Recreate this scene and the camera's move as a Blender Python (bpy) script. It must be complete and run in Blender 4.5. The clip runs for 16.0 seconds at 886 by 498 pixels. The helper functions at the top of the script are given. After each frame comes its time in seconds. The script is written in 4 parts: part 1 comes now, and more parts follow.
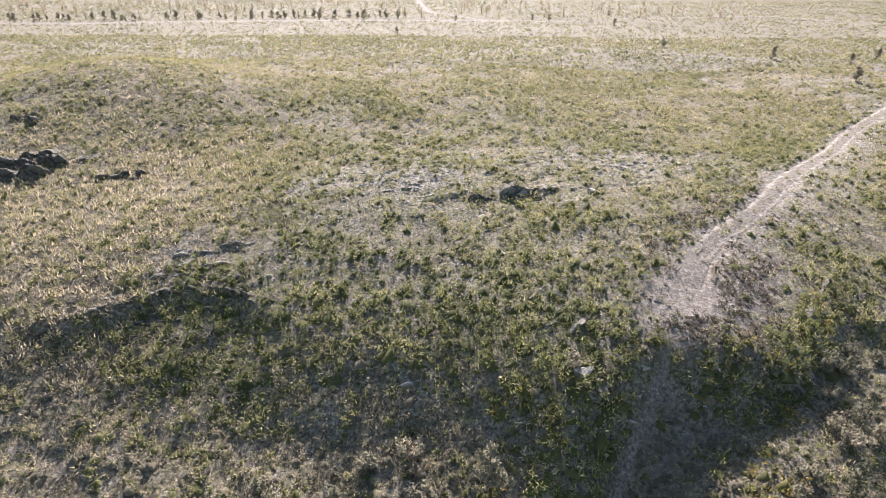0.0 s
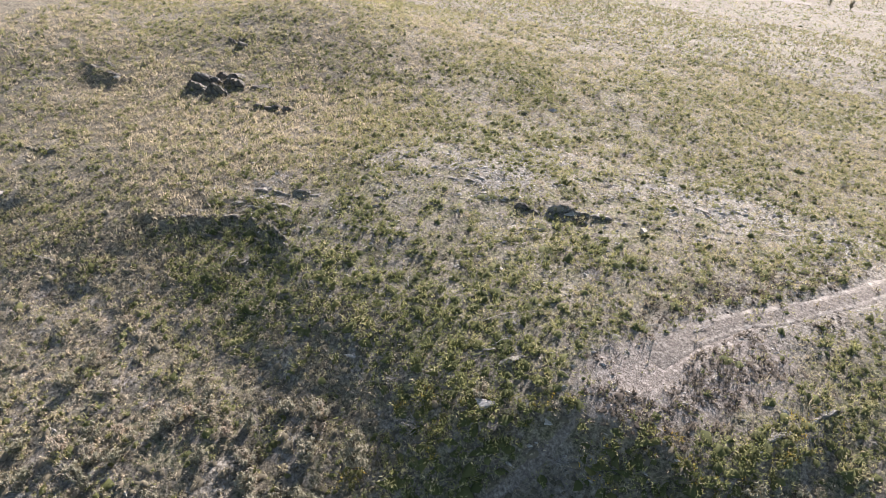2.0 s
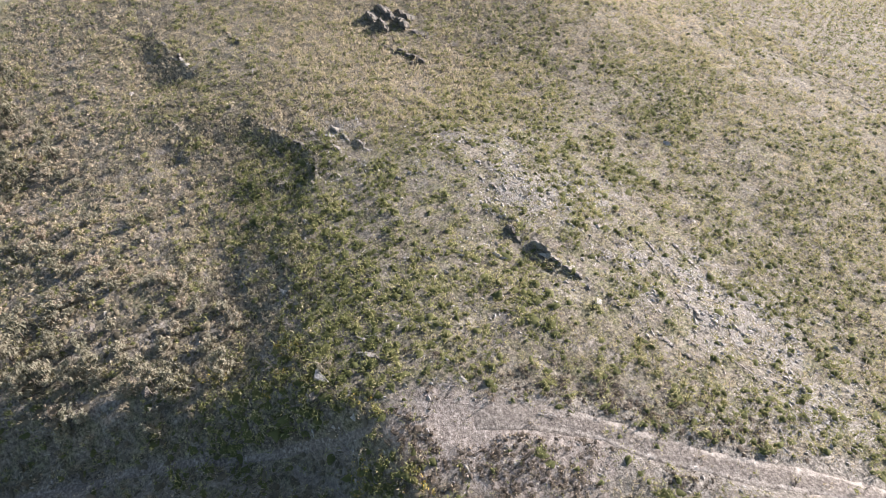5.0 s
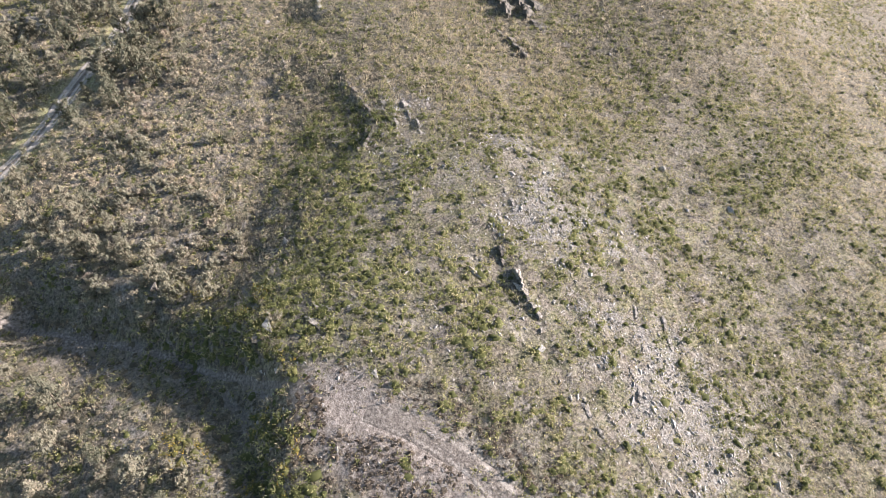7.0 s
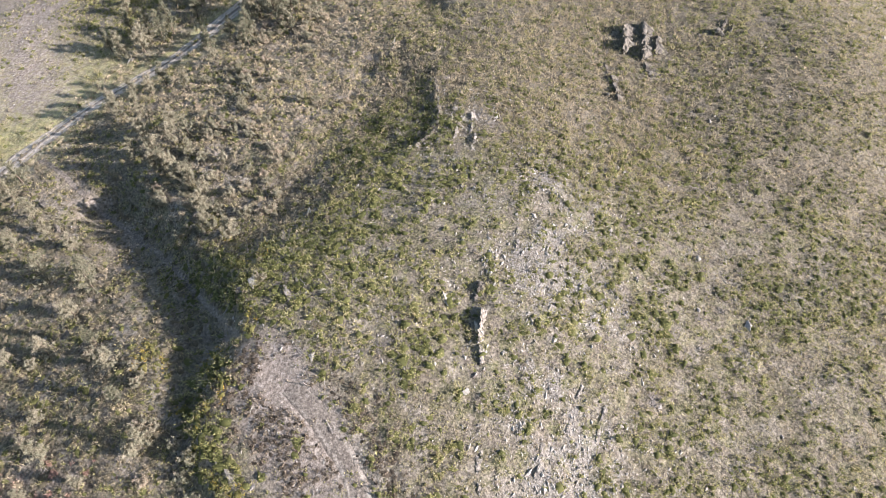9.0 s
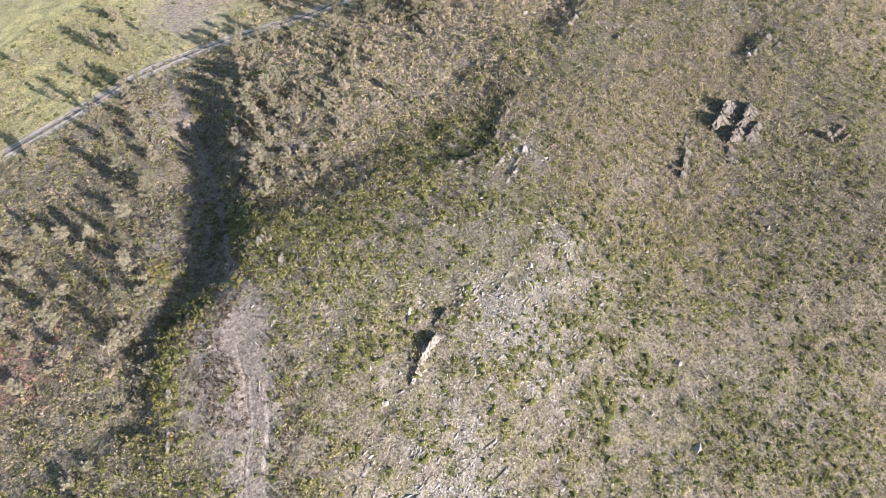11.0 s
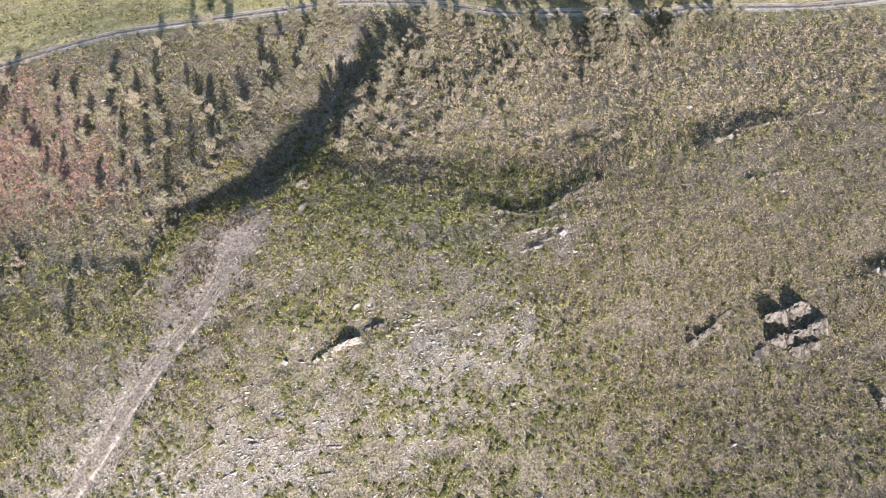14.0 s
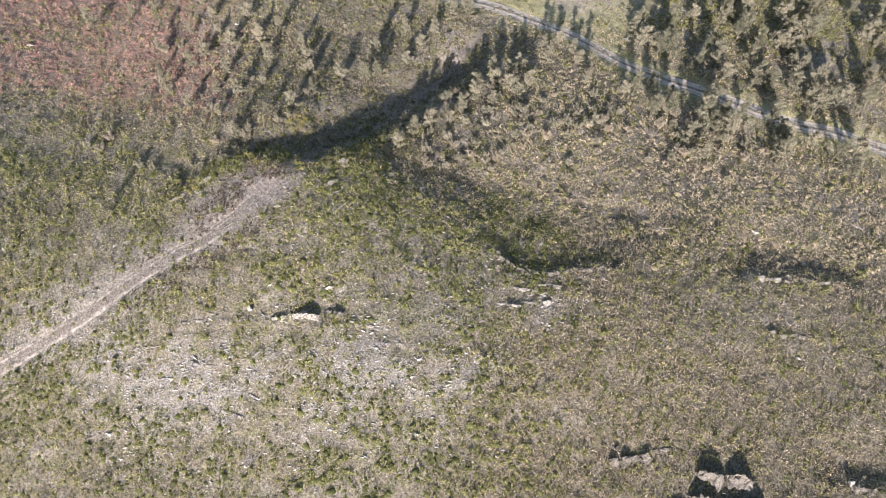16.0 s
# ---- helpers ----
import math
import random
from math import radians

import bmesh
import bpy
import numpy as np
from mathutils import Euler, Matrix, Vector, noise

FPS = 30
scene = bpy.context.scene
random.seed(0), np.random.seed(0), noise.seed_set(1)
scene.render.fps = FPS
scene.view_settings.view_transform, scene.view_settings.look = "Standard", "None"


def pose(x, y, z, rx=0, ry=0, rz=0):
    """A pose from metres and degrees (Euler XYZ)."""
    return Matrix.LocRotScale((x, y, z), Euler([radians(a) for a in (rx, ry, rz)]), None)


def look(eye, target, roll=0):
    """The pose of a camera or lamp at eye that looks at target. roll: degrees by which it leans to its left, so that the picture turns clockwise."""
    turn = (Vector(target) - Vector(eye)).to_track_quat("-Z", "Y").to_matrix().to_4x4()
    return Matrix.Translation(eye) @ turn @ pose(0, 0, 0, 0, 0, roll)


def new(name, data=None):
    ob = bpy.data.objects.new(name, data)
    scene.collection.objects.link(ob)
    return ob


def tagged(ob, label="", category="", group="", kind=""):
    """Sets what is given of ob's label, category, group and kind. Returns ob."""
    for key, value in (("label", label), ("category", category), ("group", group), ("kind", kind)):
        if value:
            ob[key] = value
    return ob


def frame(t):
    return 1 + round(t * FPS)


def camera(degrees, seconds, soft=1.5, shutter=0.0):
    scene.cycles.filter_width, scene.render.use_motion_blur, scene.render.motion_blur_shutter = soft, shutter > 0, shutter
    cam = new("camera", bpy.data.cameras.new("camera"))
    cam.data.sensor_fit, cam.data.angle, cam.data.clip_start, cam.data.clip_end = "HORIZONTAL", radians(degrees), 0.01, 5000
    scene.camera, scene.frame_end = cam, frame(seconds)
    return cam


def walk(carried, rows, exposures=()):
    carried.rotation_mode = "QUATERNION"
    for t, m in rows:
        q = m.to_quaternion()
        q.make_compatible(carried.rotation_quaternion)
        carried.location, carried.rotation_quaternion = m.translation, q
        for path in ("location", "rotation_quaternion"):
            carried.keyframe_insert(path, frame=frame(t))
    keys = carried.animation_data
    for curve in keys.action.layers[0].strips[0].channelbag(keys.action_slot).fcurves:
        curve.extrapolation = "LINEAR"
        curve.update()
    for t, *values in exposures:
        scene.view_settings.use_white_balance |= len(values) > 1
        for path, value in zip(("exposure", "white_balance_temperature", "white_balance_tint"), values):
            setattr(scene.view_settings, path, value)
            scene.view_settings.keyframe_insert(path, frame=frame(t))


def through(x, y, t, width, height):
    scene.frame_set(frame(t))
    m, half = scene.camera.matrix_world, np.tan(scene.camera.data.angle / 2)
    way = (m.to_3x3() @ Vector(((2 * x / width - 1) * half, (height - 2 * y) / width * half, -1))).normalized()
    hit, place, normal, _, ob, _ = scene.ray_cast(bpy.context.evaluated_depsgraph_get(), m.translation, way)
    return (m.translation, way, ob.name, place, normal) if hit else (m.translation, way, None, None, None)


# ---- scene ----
# ---- camera and its flight: seconds, eye, heading, pitch, roll ----
cam = camera(69.06, 16.0, soft=0.6)
FLIGHT = [
    (0.0, -6.230, -52.078, 29.137, 0.008, -34.921, 0.236),
    (0.5, -1.665, -51.824, 30.475, 6.453, -36.170, 0.107),
    (1.0, 3.489, -50.928, 31.996, 13.856, -37.514, -0.041),
    (1.5, 7.838, -49.586, 33.329, 20.307, -38.692, -0.149),
    (2.0, 12.551, -47.520, 34.824, 27.460, -39.940, -0.309),
    (2.5, 16.439, -45.241, 36.050, 33.324, -40.940, -0.445),
    (3.0, 20.474, -42.191, 37.489, 39.433, -42.136, -0.551),
    (3.5, 23.638, -39.173, 38.744, 44.616, -43.177, -0.665),
    (4.0, 26.812, -35.439, 40.091, 50.249, -44.345, -0.729),
    (4.2, 27.843, -33.965, 40.594, 52.263, -44.804, -0.702),
    (6.3, 34.480, -17.353, 45.455, 74.851, -49.421, 0.106),
    (6.5, 34.660, -15.583, 46.083, 77.219, -49.927, 0.080),
    (7.0, 34.761, -10.933, 47.683, 83.512, -51.069, 0.064),
    (7.5, 34.386, -6.908, 48.979, 89.052, -51.927, 0.021),
    (8.0, 33.471, -2.509, 50.549, 95.170, -52.842, 0.115),
    (8.5, 32.358, 1.319, 51.826, 100.678, -53.510, 0.088),
    (9.0, 30.541, 5.444, 53.429, 106.888, -54.355, 0.150),
    (9.2, 29.713, 6.938, 54.040, 109.258, -54.699, 0.137),
    (11.3, 18.709, 20.260, 59.621, 133.218, -57.077, 0.051),
    (11.5, 17.293, 21.285, 60.179, 135.610, -57.345, 0.034),
    (12.0, 13.509, 23.544, 61.586, 141.661, -58.023, 0.041),
    (12.5, 9.483, 25.422, 62.995, 147.769, -58.644, 0.019),
    (13.0, 5.261, 26.956, 64.356, 153.934, -59.211, -0.026),
    (13.5, 0.978, 27.855, 65.824, 159.963, -59.820, 0.113),
    (14.0, -3.617, 28.404, 67.255, 166.368, -60.385, 0.035),
    (14.5, -8.410, 28.307, 68.723, 172.936, -61.030, -0.138),
    (15.0, -13.198, 27.596, 70.213, 179.641, -61.669, -0.338),
    (15.5, -17.982, 26.291, 71.625, 186.500, -62.239, -0.532),
    (16.0, -22.542, 24.423, 72.937, 193.353, -62.757, -0.657),
]
# ---- end of rows ----
walk(cam, [(t, pose(x, y, z, 90 + pitch, 0, yaw) @ pose(0, 0, 0, 0, 0, roll))
           for t, x, y, z, yaw, pitch, roll in FLIGHT], exposures=[(0.0, 1.75), (8.5, 1.80), (12.5, 1.73), (16.0, 1.69)])

# ---- world and sun ----
SUN_HEIGHT = 23.0
world = bpy.data.worlds.new("sky")
scene.world = world
world.use_nodes = True
sky = world.node_tree.nodes.new("ShaderNodeTexSky")
sky.sky_type, sky.sun_disc = "NISHITA", False
sky.sun_elevation, sky.sun_rotation = radians(SUN_HEIGHT), radians(-3.5)
world.node_tree.links.new(sky.outputs[0], world.node_tree.nodes["Background"].inputs[0])
world.node_tree.nodes["Background"].inputs[1].default_value = 0.079
sun = new("sun", bpy.data.lights.new("sun", "SUN"))
sun.data.energy, sun.data.angle, sun.data.color = 5.0, radians(0.5), (1, 0.927, 0.96)
sun.matrix_world = look((-0.06 * 60 / math.tan(radians(SUN_HEIGHT)), 0, 60), (0, -60 / math.tan(radians(SUN_HEIGHT)), 0))


# ---- materials ----
class Nodes:
    def __init__(self, name):
        self.mat = bpy.data.materials.new(name)
        self.mat.use_nodes = True
        self.tree = self.mat.node_tree
        self.bsdf = self.tree.nodes["Principled BSDF"]
        self.out = self.tree.nodes["Material Output"]
        self.bsdf.inputs["Specular IOR Level"].default_value = 0.2

    def add(self, kind, **values):
        node = self.tree.nodes.new("ShaderNode" + kind)
        for key, value in values.items():
            if key in node.inputs:
                node.inputs[key].default_value = value
        return node

    def link(self, a, b):
        self.tree.links.new(a, b)

    def place(self):
        return self.add("TexCoord").outputs["Object"]

    def noise(self, scale, detail=4.0, rough=0.6, at=None):
        node = self.add("TexNoise", Scale=scale, Detail=detail, Roughness=rough)
        self.link(at or self.place(), node.inputs["Vector"])
        return node.outputs["Fac"]

    def ramp(self, fac, stops):
        node = self.add("ValToRGB")
        band = node.color_ramp
        while len(band.elements) < len(stops):
            band.elements.new(0.5)
        for e, (at, colour) in zip(band.elements, stops):
            e.position, e.color = at, (*colour, 1)
        self.link(fac, node.inputs[0])
        return node.outputs["Color"]

    def mix(self, fac, a, b, how="MIX"):
        node = self.tree.nodes.new("ShaderNodeMix")
        node.data_type, node.blend_type = "RGBA", how
        for sock, value in ((node.inputs[0], fac), (node.inputs[6], a), (node.inputs[7], b)):
            if isinstance(value, (int, float)):
                sock.default_value = value
            elif isinstance(value, tuple):
                sock.default_value = (*value, 1)
            else:
                self.link(value, sock)
        return node.outputs[2]

    def math(self, how, a, b=0.0, c=0.0):
        node = self.tree.nodes.new("ShaderNodeMath")
        node.operation = how
        for sock, value in zip(node.inputs, (a, b, c)):
            if isinstance(value, (int, float)):
                sock.default_value = value
            else:
                self.link(value, sock)
        return node.outputs[0]

    def fit(self, value, a, b, c=0.0, d=1.0):
        node = self.add("MapRange")
        for sock, v in zip(node.inputs[1:5], (a, b, c, d)):
            sock.default_value = v
        self.link(value, node.inputs[0])
        return node.outputs[0]

    def attr(self, name):
        node = self.add("Attribute")
        node.attribute_name = name
        return node

    def bump(self, height, strength, distance):
        node = self.add("Bump", Strength=strength, Distance=distance)
        self.link(height, node.inputs["Height"])
        self.link(node.outputs[0], self.bsdf.inputs["Normal"])

    def done(self, colour, rough=0.9):
        self.link(colour, self.bsdf.inputs["Base Color"])
        self.bsdf.inputs["Roughness"].default_value = rough
        return self.mat


def leaf_material(name, stops, through=0.3, spread=0.42):
    """Foliage: a tone for each plant, a shade for each leaf, some light through the leaves."""
    n = Nodes(name)
    colour = n.ramp(n.attr("tone").outputs["Fac"], stops)
    # dim differs leaf by leaf, and also carries the shade painted on inner cores
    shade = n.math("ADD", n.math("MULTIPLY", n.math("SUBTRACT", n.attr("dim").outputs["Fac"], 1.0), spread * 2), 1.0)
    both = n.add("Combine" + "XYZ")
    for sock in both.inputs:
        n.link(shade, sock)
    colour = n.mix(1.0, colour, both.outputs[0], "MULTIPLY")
    n.done(colour, 0.8)
    lit = n.add("BsdfTranslucent")
    n.link(colour, lit.inputs["Color"])
    mixed = n.add("MixShader", Fac=through)
    n.link(n.bsdf.outputs[0], mixed.inputs[1])
    n.link(lit.outputs[0], mixed.inputs[2])
    n.link(mixed.outputs[0], n.out.inputs["Surface"])
    return n.mat


def ground_material():
    n = Nodes("hill_earth")
    cover = n.attr("cover")
    split = n.add("SeparateColor")
    n.link(cover.outputs["Color"], split.inputs[0])
    bare, stony, red = split.outputs
    fine, mid, broad = n.noise(3.4, 8, 0.8), n.noise(0.8, 5, 0.65), n.noise(0.12, 3)
    earth = n.ramp(fine, [(0.38, (0.06, 0.05, 0.04)), (0.5, (0.155, 0.13, 0.102)), (0.62, (0.30, 0.26, 0.205))])
    moss = n.ramp(fine, [(0.40, (0.04, 0.042, 0.022)), (0.5, (0.125, 0.12, 0.062)), (0.61, (0.26, 0.235, 0.14))])
    straw = n.ramp(fine, [(0.40, (0.046, 0.039, 0.026)), (0.5, (0.122, 0.102, 0.07)), (0.61, (0.245, 0.208, 0.148))])
    grey = n.ramp(fine, [(0.40, (0.07, 0.061, 0.05)), (0.5, (0.175, 0.154, 0.124)), (0.61, (0.35, 0.312, 0.258))])
    colour = n.mix(n.fit(mid, 0.42, 0.6), earth, moss)
    colour = n.mix(n.math("MULTIPLY", n.fit(broad, 0.4, 0.62), 0.7), colour, straw)
    colour = n.mix(n.math("MULTIPLY", n.fit(n.noise(0.25, 5, 0.6), 0.5, 0.62), 0.85), colour, grey)
    colour = n.mix(n.math("MULTIPLY", n.attr("dry").outputs["Fac"], n.fit(mid, 0.35, 0.6, 0.45, 1.0)), colour, straw)
    trodden = n.attr("worn").outputs["Fac"]
    colour = n.mix(n.math("MULTIPLY", n.fit(n.math("ADD", trodden, n.math("SUBTRACT", mid, 0.5)), 0.3, 0.6), n.math("GREATER_THAN", trodden, 0.02)), colour, grey)
    meadow = n.ramp(fine, [(0.40, (0.155, 0.148, 0.06)), (0.5, (0.325, 0.302, 0.135)), (0.61, (0.465, 0.415, 0.225))])
    colour = n.mix(n.math("MULTIPLY", cover.outputs["Alpha"], n.fit(mid, 0.3, 0.6, 0.5, 1.0)), colour, meadow)
    rust = n.ramp(fine, [(0.40, (0.085, 0.058, 0.047)), (0.61, (0.30, 0.205, 0.16))])
    colour = n.mix(n.math("MULTIPLY", red, 0.8), colour, rust)
    chips = n.add("TexVoronoi", Scale=5.0)
    n.link(n.place(), chips.inputs["Vector"])
    chip = n.math("LESS_THAN", chips.outputs["Distance"], 0.33)
    pick = n.math("GREATER_THAN", n.noise(1.3, 3), n.fit(stony, 0, 1, 0.72, 0.40))
    stones = n.mix(n.fit(chips.outputs["Color"], 0, 1), (0.30, 0.27, 0.23), (0.50, 0.47, 0.42))
    colour = n.mix(n.math("MULTIPLY", chip, pick), colour, stones)
    gravel = n.ramp(n.noise(5.0, 6, 0.8), [(0.40, (0.085, 0.075, 0.065)), (0.5, (0.19, 0.17, 0.145)), (0.6, (0.37, 0.34, 0.295))])
    colour = n.mix(n.math("MULTIPLY", n.fit(n.math("ADD", stony, n.math("MULTIPLY", n.math("SUBTRACT", n.noise(0.9, 5, 0.7), 0.5), 2.5)), 0.5, 1.0), n.math("GREATER_THAN", stony, 0.02)), colour, gravel)
    dust = n.ramp(n.noise(2.4, 8, 0.78), [(0.36, (0.085, 0.068, 0.056)), (0.5, (0.205, 0.172, 0.142)), (0.64, (0.38, 0.33, 0.28))])
    edge = n.math("ADD", bare, n.math("MULTIPLY", n.math("SUBTRACT", n.noise(1.1, 5, 0.7), 0.5), 1.6))
    colour = n.mix(n.math("MULTIPLY", n.fit(edge, 0.3, 0.95), n.math("GREATER_THAN", bare, 0.02)), colour, dust)
    n.bump(n.math("ADD", n.noise(4.5, 8, 0.75), n.math("MULTIPLY", n.math("MULTIPLY", chip, pick), 0.4)), 1.0, 0.14)
    return n.done(colour, 0.95)


def track_material():
    n = Nodes("dusty_track")
    rut = n.attr("rut").outputs["Fac"]
    fine = n.noise(2.6, 6, 0.7)
    pale = n.ramp(fine, [(0.3, (0.24, 0.21, 0.178)), (0.5, (0.37, 0.325, 0.27)), (0.7, (0.50, 0.45, 0.385))])
    dull = n.ramp(n.noise(4.0, 6, 0.7), [(0.32, (0.06, 0.05, 0.042)), (0.5, (0.15, 0.127, 0.104)), (0.68, (0.30, 0.262, 0.22))])
    worn = n.math("ADD", rut, n.math("MULTIPLY", n.math("SUBTRACT", n.noise(1.5, 7, 0.75), 0.5), 2.1))
    colour = n.mix(n.fit(worn, 0.3, 0.75), dull, pale)
    n.bump(n.noise(5.0, 8, 0.75), 1.0, 0.10)
    return n.done(colour, 0.95)


def rock_material(name, dark, light):
    n = Nodes(name)
    at = n.place()
    flat = n.add("Mapping")
    flat.inputs["Scale"].default_value = (0.6, 2.2, 5.0)
    n.link(at, flat.inputs["Vector"])
    layers = n.noise(3.4, 8, 0.75, flat.outputs[0])
    colour = n.ramp(layers, [(0.38, dark), (0.5, tuple((a + b) / 2 for a, b in zip(dark, light))), (0.62, light)])
    lichen = n.fit(n.noise(2.4, 5, 0.7), 0.55, 0.68)
    colour = n.mix(n.math("MULTIPLY", lichen, 0.6), colour, (0.20, 0.18, 0.085))
    crack = n.add("TexVoronoi", Scale=0.55)
    crack.feature = "DISTANCE_TO_EDGE"
    warp = n.mix(0.35, at, n.add("TexNoise", Scale=1.7, Detail=4.0).outputs["Color"])
    n.link(warp, crack.inputs["Vector"])
    colour = n.mix(n.fit(crack.outputs["Distance"], 0.0, 0.05, 0.7, 0.0), colour, tuple(0.4 * a for a in dark))
    n.bump(n.math("ADD", layers, n.math("ADD", n.noise(9.0, 5, 0.7), n.fit(crack.outputs["Distance"], 0.0, 0.06))), 1.0, 0.1)
    return n.done(colour, 0.85)


def wood_material(name, dark, light):
    n = Nodes(name)
    flat = n.add("Mapping")
    flat.inputs["Scale"].default_value = (1, 1, 0.15)
    n.link(n.place(), flat.inputs["Vector"])
    grain = n.noise(14, 5, 0.6, flat.outputs[0])
    n.bump(grain, 0.5, 0.01)
    return n.done(n.ramp(grain, [(0.3, dark), (0.7, light)]), 0.85)


EARTH, TRACK = ground_material(), track_material()
ROCK = rock_material("grey_schist", (0.06, 0.053, 0.045), (0.215, 0.188, 0.156))
PALE_ROCK = rock_material("pale_weathered_rock", (0.13, 0.115, 0.098), (0.38, 0.34, 0.29))
QUARTZ = rock_material("white_stone", (0.2, 0.182, 0.158), (0.48, 0.445, 0.395))
BARK = wood_material("brown_bark", (0.05, 0.038, 0.028), (0.16, 0.125, 0.09))
DEADWOOD = wood_material("bleached_deadwood", (0.22, 0.195, 0.17), (0.46, 0.42, 0.37))
TWIGS = wood_material("grey_twigs", (0.14, 0.12, 0.105), (0.36, 0.32, 0.28))
GREEN = leaf_material("green_heath_leaves", [(0.0, (0.085, 0.096, 0.034)), (0.3, (0.18, 0.182, 0.066)), (0.65, (0.31, 0.288, 0.122)), (1.0, (0.45, 0.38, 0.222))], 0.42)
STRAW = leaf_material("dry_grass_blades", [(0.0, (0.16, 0.137, 0.088)), (0.5, (0.325, 0.275, 0.182)), (1.0, (0.47, 0.39, 0.26))], 0.5)
LITTER = leaf_material("dry_twig_litter", [(0.0, (0.072, 0.06, 0.0504)), (0.5, (0.2, 0.172, 0.14)), (1.0, (0.34, 0.30, 0.25))], 0.0, 0.5)
HEATHER = leaf_material("brown_heather_twigs", [(0.0, (0.11, 0.094, 0.061)), (0.5, (0.275, 0.226, 0.148)), (1.0, (0.51, 0.408, 0.27))], 0.06)
SCRUB = leaf_material("dark_brown_scrub", [(0.0, (0.06, 0.047, 0.034)), (0.5, (0.15, 0.118, 0.084)), (1.0, (0.27, 0.216, 0.152))], 0.2)
BRACKEN = leaf_material("rust_bracken_fronds", [(0.0, (0.2, 0.118, 0.09)), (0.6, (0.41, 0.245, 0.19)), (1.0, (0.52, 0.345, 0.26))])
GORSE = leaf_material("yellow_gorse_flowers", [(0.0, (0.12, 0.12, 0.045)), (0.6, (0.22, 0.19, 0.06)), (1.0, (0.46, 0.31, 0.05))])
CROWN = leaf_material("olive_tree_leaves", [(0.0, (0.125, 0.126, 0.08)), (0.5, (0.285, 0.258, 0.18)), (1.0, (0.44, 0.37, 0.27))], 0.44)
BUSH = leaf_material("silvery_bush_leaves", [(0.0, (0.207, 0.201, 0.132)), (0.5, (0.356, 0.322, 0.23)), (1.0, (0.448, 0.356, 0.265))], 0.5)


# ---- shape of the land ----
def lattice(ix, iy, seed):
    v = np.sin(ix * 127.1 + iy * 311.7 + seed * 74.7) * 43758.5453
    return v - np.floor(v)


def value_noise(x, y, size, seed=0):
    """Smooth noise from 0 to 1 with swells of that size."""
    x, y = np.asarray(x) / size, np.asarray(y) / size
    ix, iy = np.floor(x), np.floor(y)
    u, v = x - ix, y - iy
    u, v = u * u * (3 - 2 * u), v * v * (3 - 2 * v)
    a, b = lattice(ix, iy, seed), lattice(ix + 1, iy, seed)
    c, d = lattice(ix, iy + 1, seed), lattice(ix + 1, iy + 1, seed)
    return (a * (1 - u) + b * u) * (1 - v) + (c * (1 - u) + d * u) * v


def patches(x, y, size, seed=0):
    return (value_noise(x, y, size, seed) * 0.55 + value_noise(x, y, size / 2.3, seed + 1) * 0.3
            + value_noise(x, y, size / 5, seed + 2) * 0.15)


def smooth(a, b, v):
    u = np.clip((v - a) / (b - a), 0, 1)
    return u * u * (3 - 2 * u)


def along(x, y, line):
    """Distance to a line of points, + on the right of its way, and how far past its ends."""
    best, side, past = np.full(np.shape(x), 1e9), np.zeros(np.shape(x)), np.zeros(np.shape(x))
    for n, ((ax, ay), (bx, by)) in enumerate(zip(line[:-1], line[1:])):
        dx, dy = bx - ax, by - ay
        run = math.hypot(dx, dy)
        u = ((x - ax) * dx + (y - ay) * dy) / run
        v = np.clip(u, 0, run)
        far = np.hypot(x - ax - v * dx / run, y - ay - v * dy / run)
        near = far < best
        best = np.where(near, far, best)
        side = np.where(near, np.where((dx * (y - ay) - dy * (x - ax)) < 0, 1, -1), side)
        over = np.maximum(0, u - run) * (n == len(line) - 2) + np.maximum(0, -u) * (n == 0)
        past = np.where(near, over, past)
    return best * side, past


# Rock steps and earth banks: the line of the upper edge (low side on its right), drop, width, reach.
BANKS = [
    ([(-12, -47), (-8, -40.5), (-4.8, -34.5), (-2.6, -29.5), (0.8, -25.4), (4, -22.6), (7, -20.8), (9.6, -19.9), (12.4, -19.8), (14.4, -21)], 2.0, 4.8, 8.0),
    ([(14.6, -20.6), (17, -20.2), (19.6, -18.4), (22, -15.5)], 1.0, 2.6, 5.0),
    ([(-35, -15.6), (-31, -14), (-28.6, -12.9), (-26, -12.4), (-23.6, -12.6), (-21.6, -13.4), (-20, -15)], 0.7, 1.5, 4.0),
    ([(-40, -17), (-31, -14.6), (-22, -14.4), (-12, -17.2), (-4, -19.4), (1, -22)], 1.0, 8.0, 9.0),
    ([(-66, -20.9), (-58, -20.5), (-54, -19.3)], 0.9, 2.0, 6.0),
    ([(-70.5, 5.4), (-67.5, 4.6), (-64.2, 5.2)], 0.5, 1.2, 4.0),
    ([(-1.6, -0.7), (0.5, -0.3), (2.6, 0.4)], 0.3, 0.8, 3.0),
]


def banks(x, y):
    z = np.zeros(np.shape(x))
    for line, drop, width, reach in BANKS:
        off, past = along(x, y, line)
        z -= drop * (0.72 + 0.56 * value_noise(x, y, 2.6, 17)) * smooth(0, width, off) * np.exp(-(np.maximum(off - width, 0) / reach) ** 2) * np.exp(-(past / 2.5) ** 2)
    hollow, past = along(x, y, [(9, -24.5), (4.5, -31), (0.5, -38), (-4, -46), (-8, -56)])
    return z - 0.9 * np.exp(-(hollow / 3.4) ** 2) * np.exp(-(past / 3) ** 2)


def soft_ramp(v, k):
    return k * np.logaddexp(0, v / k)


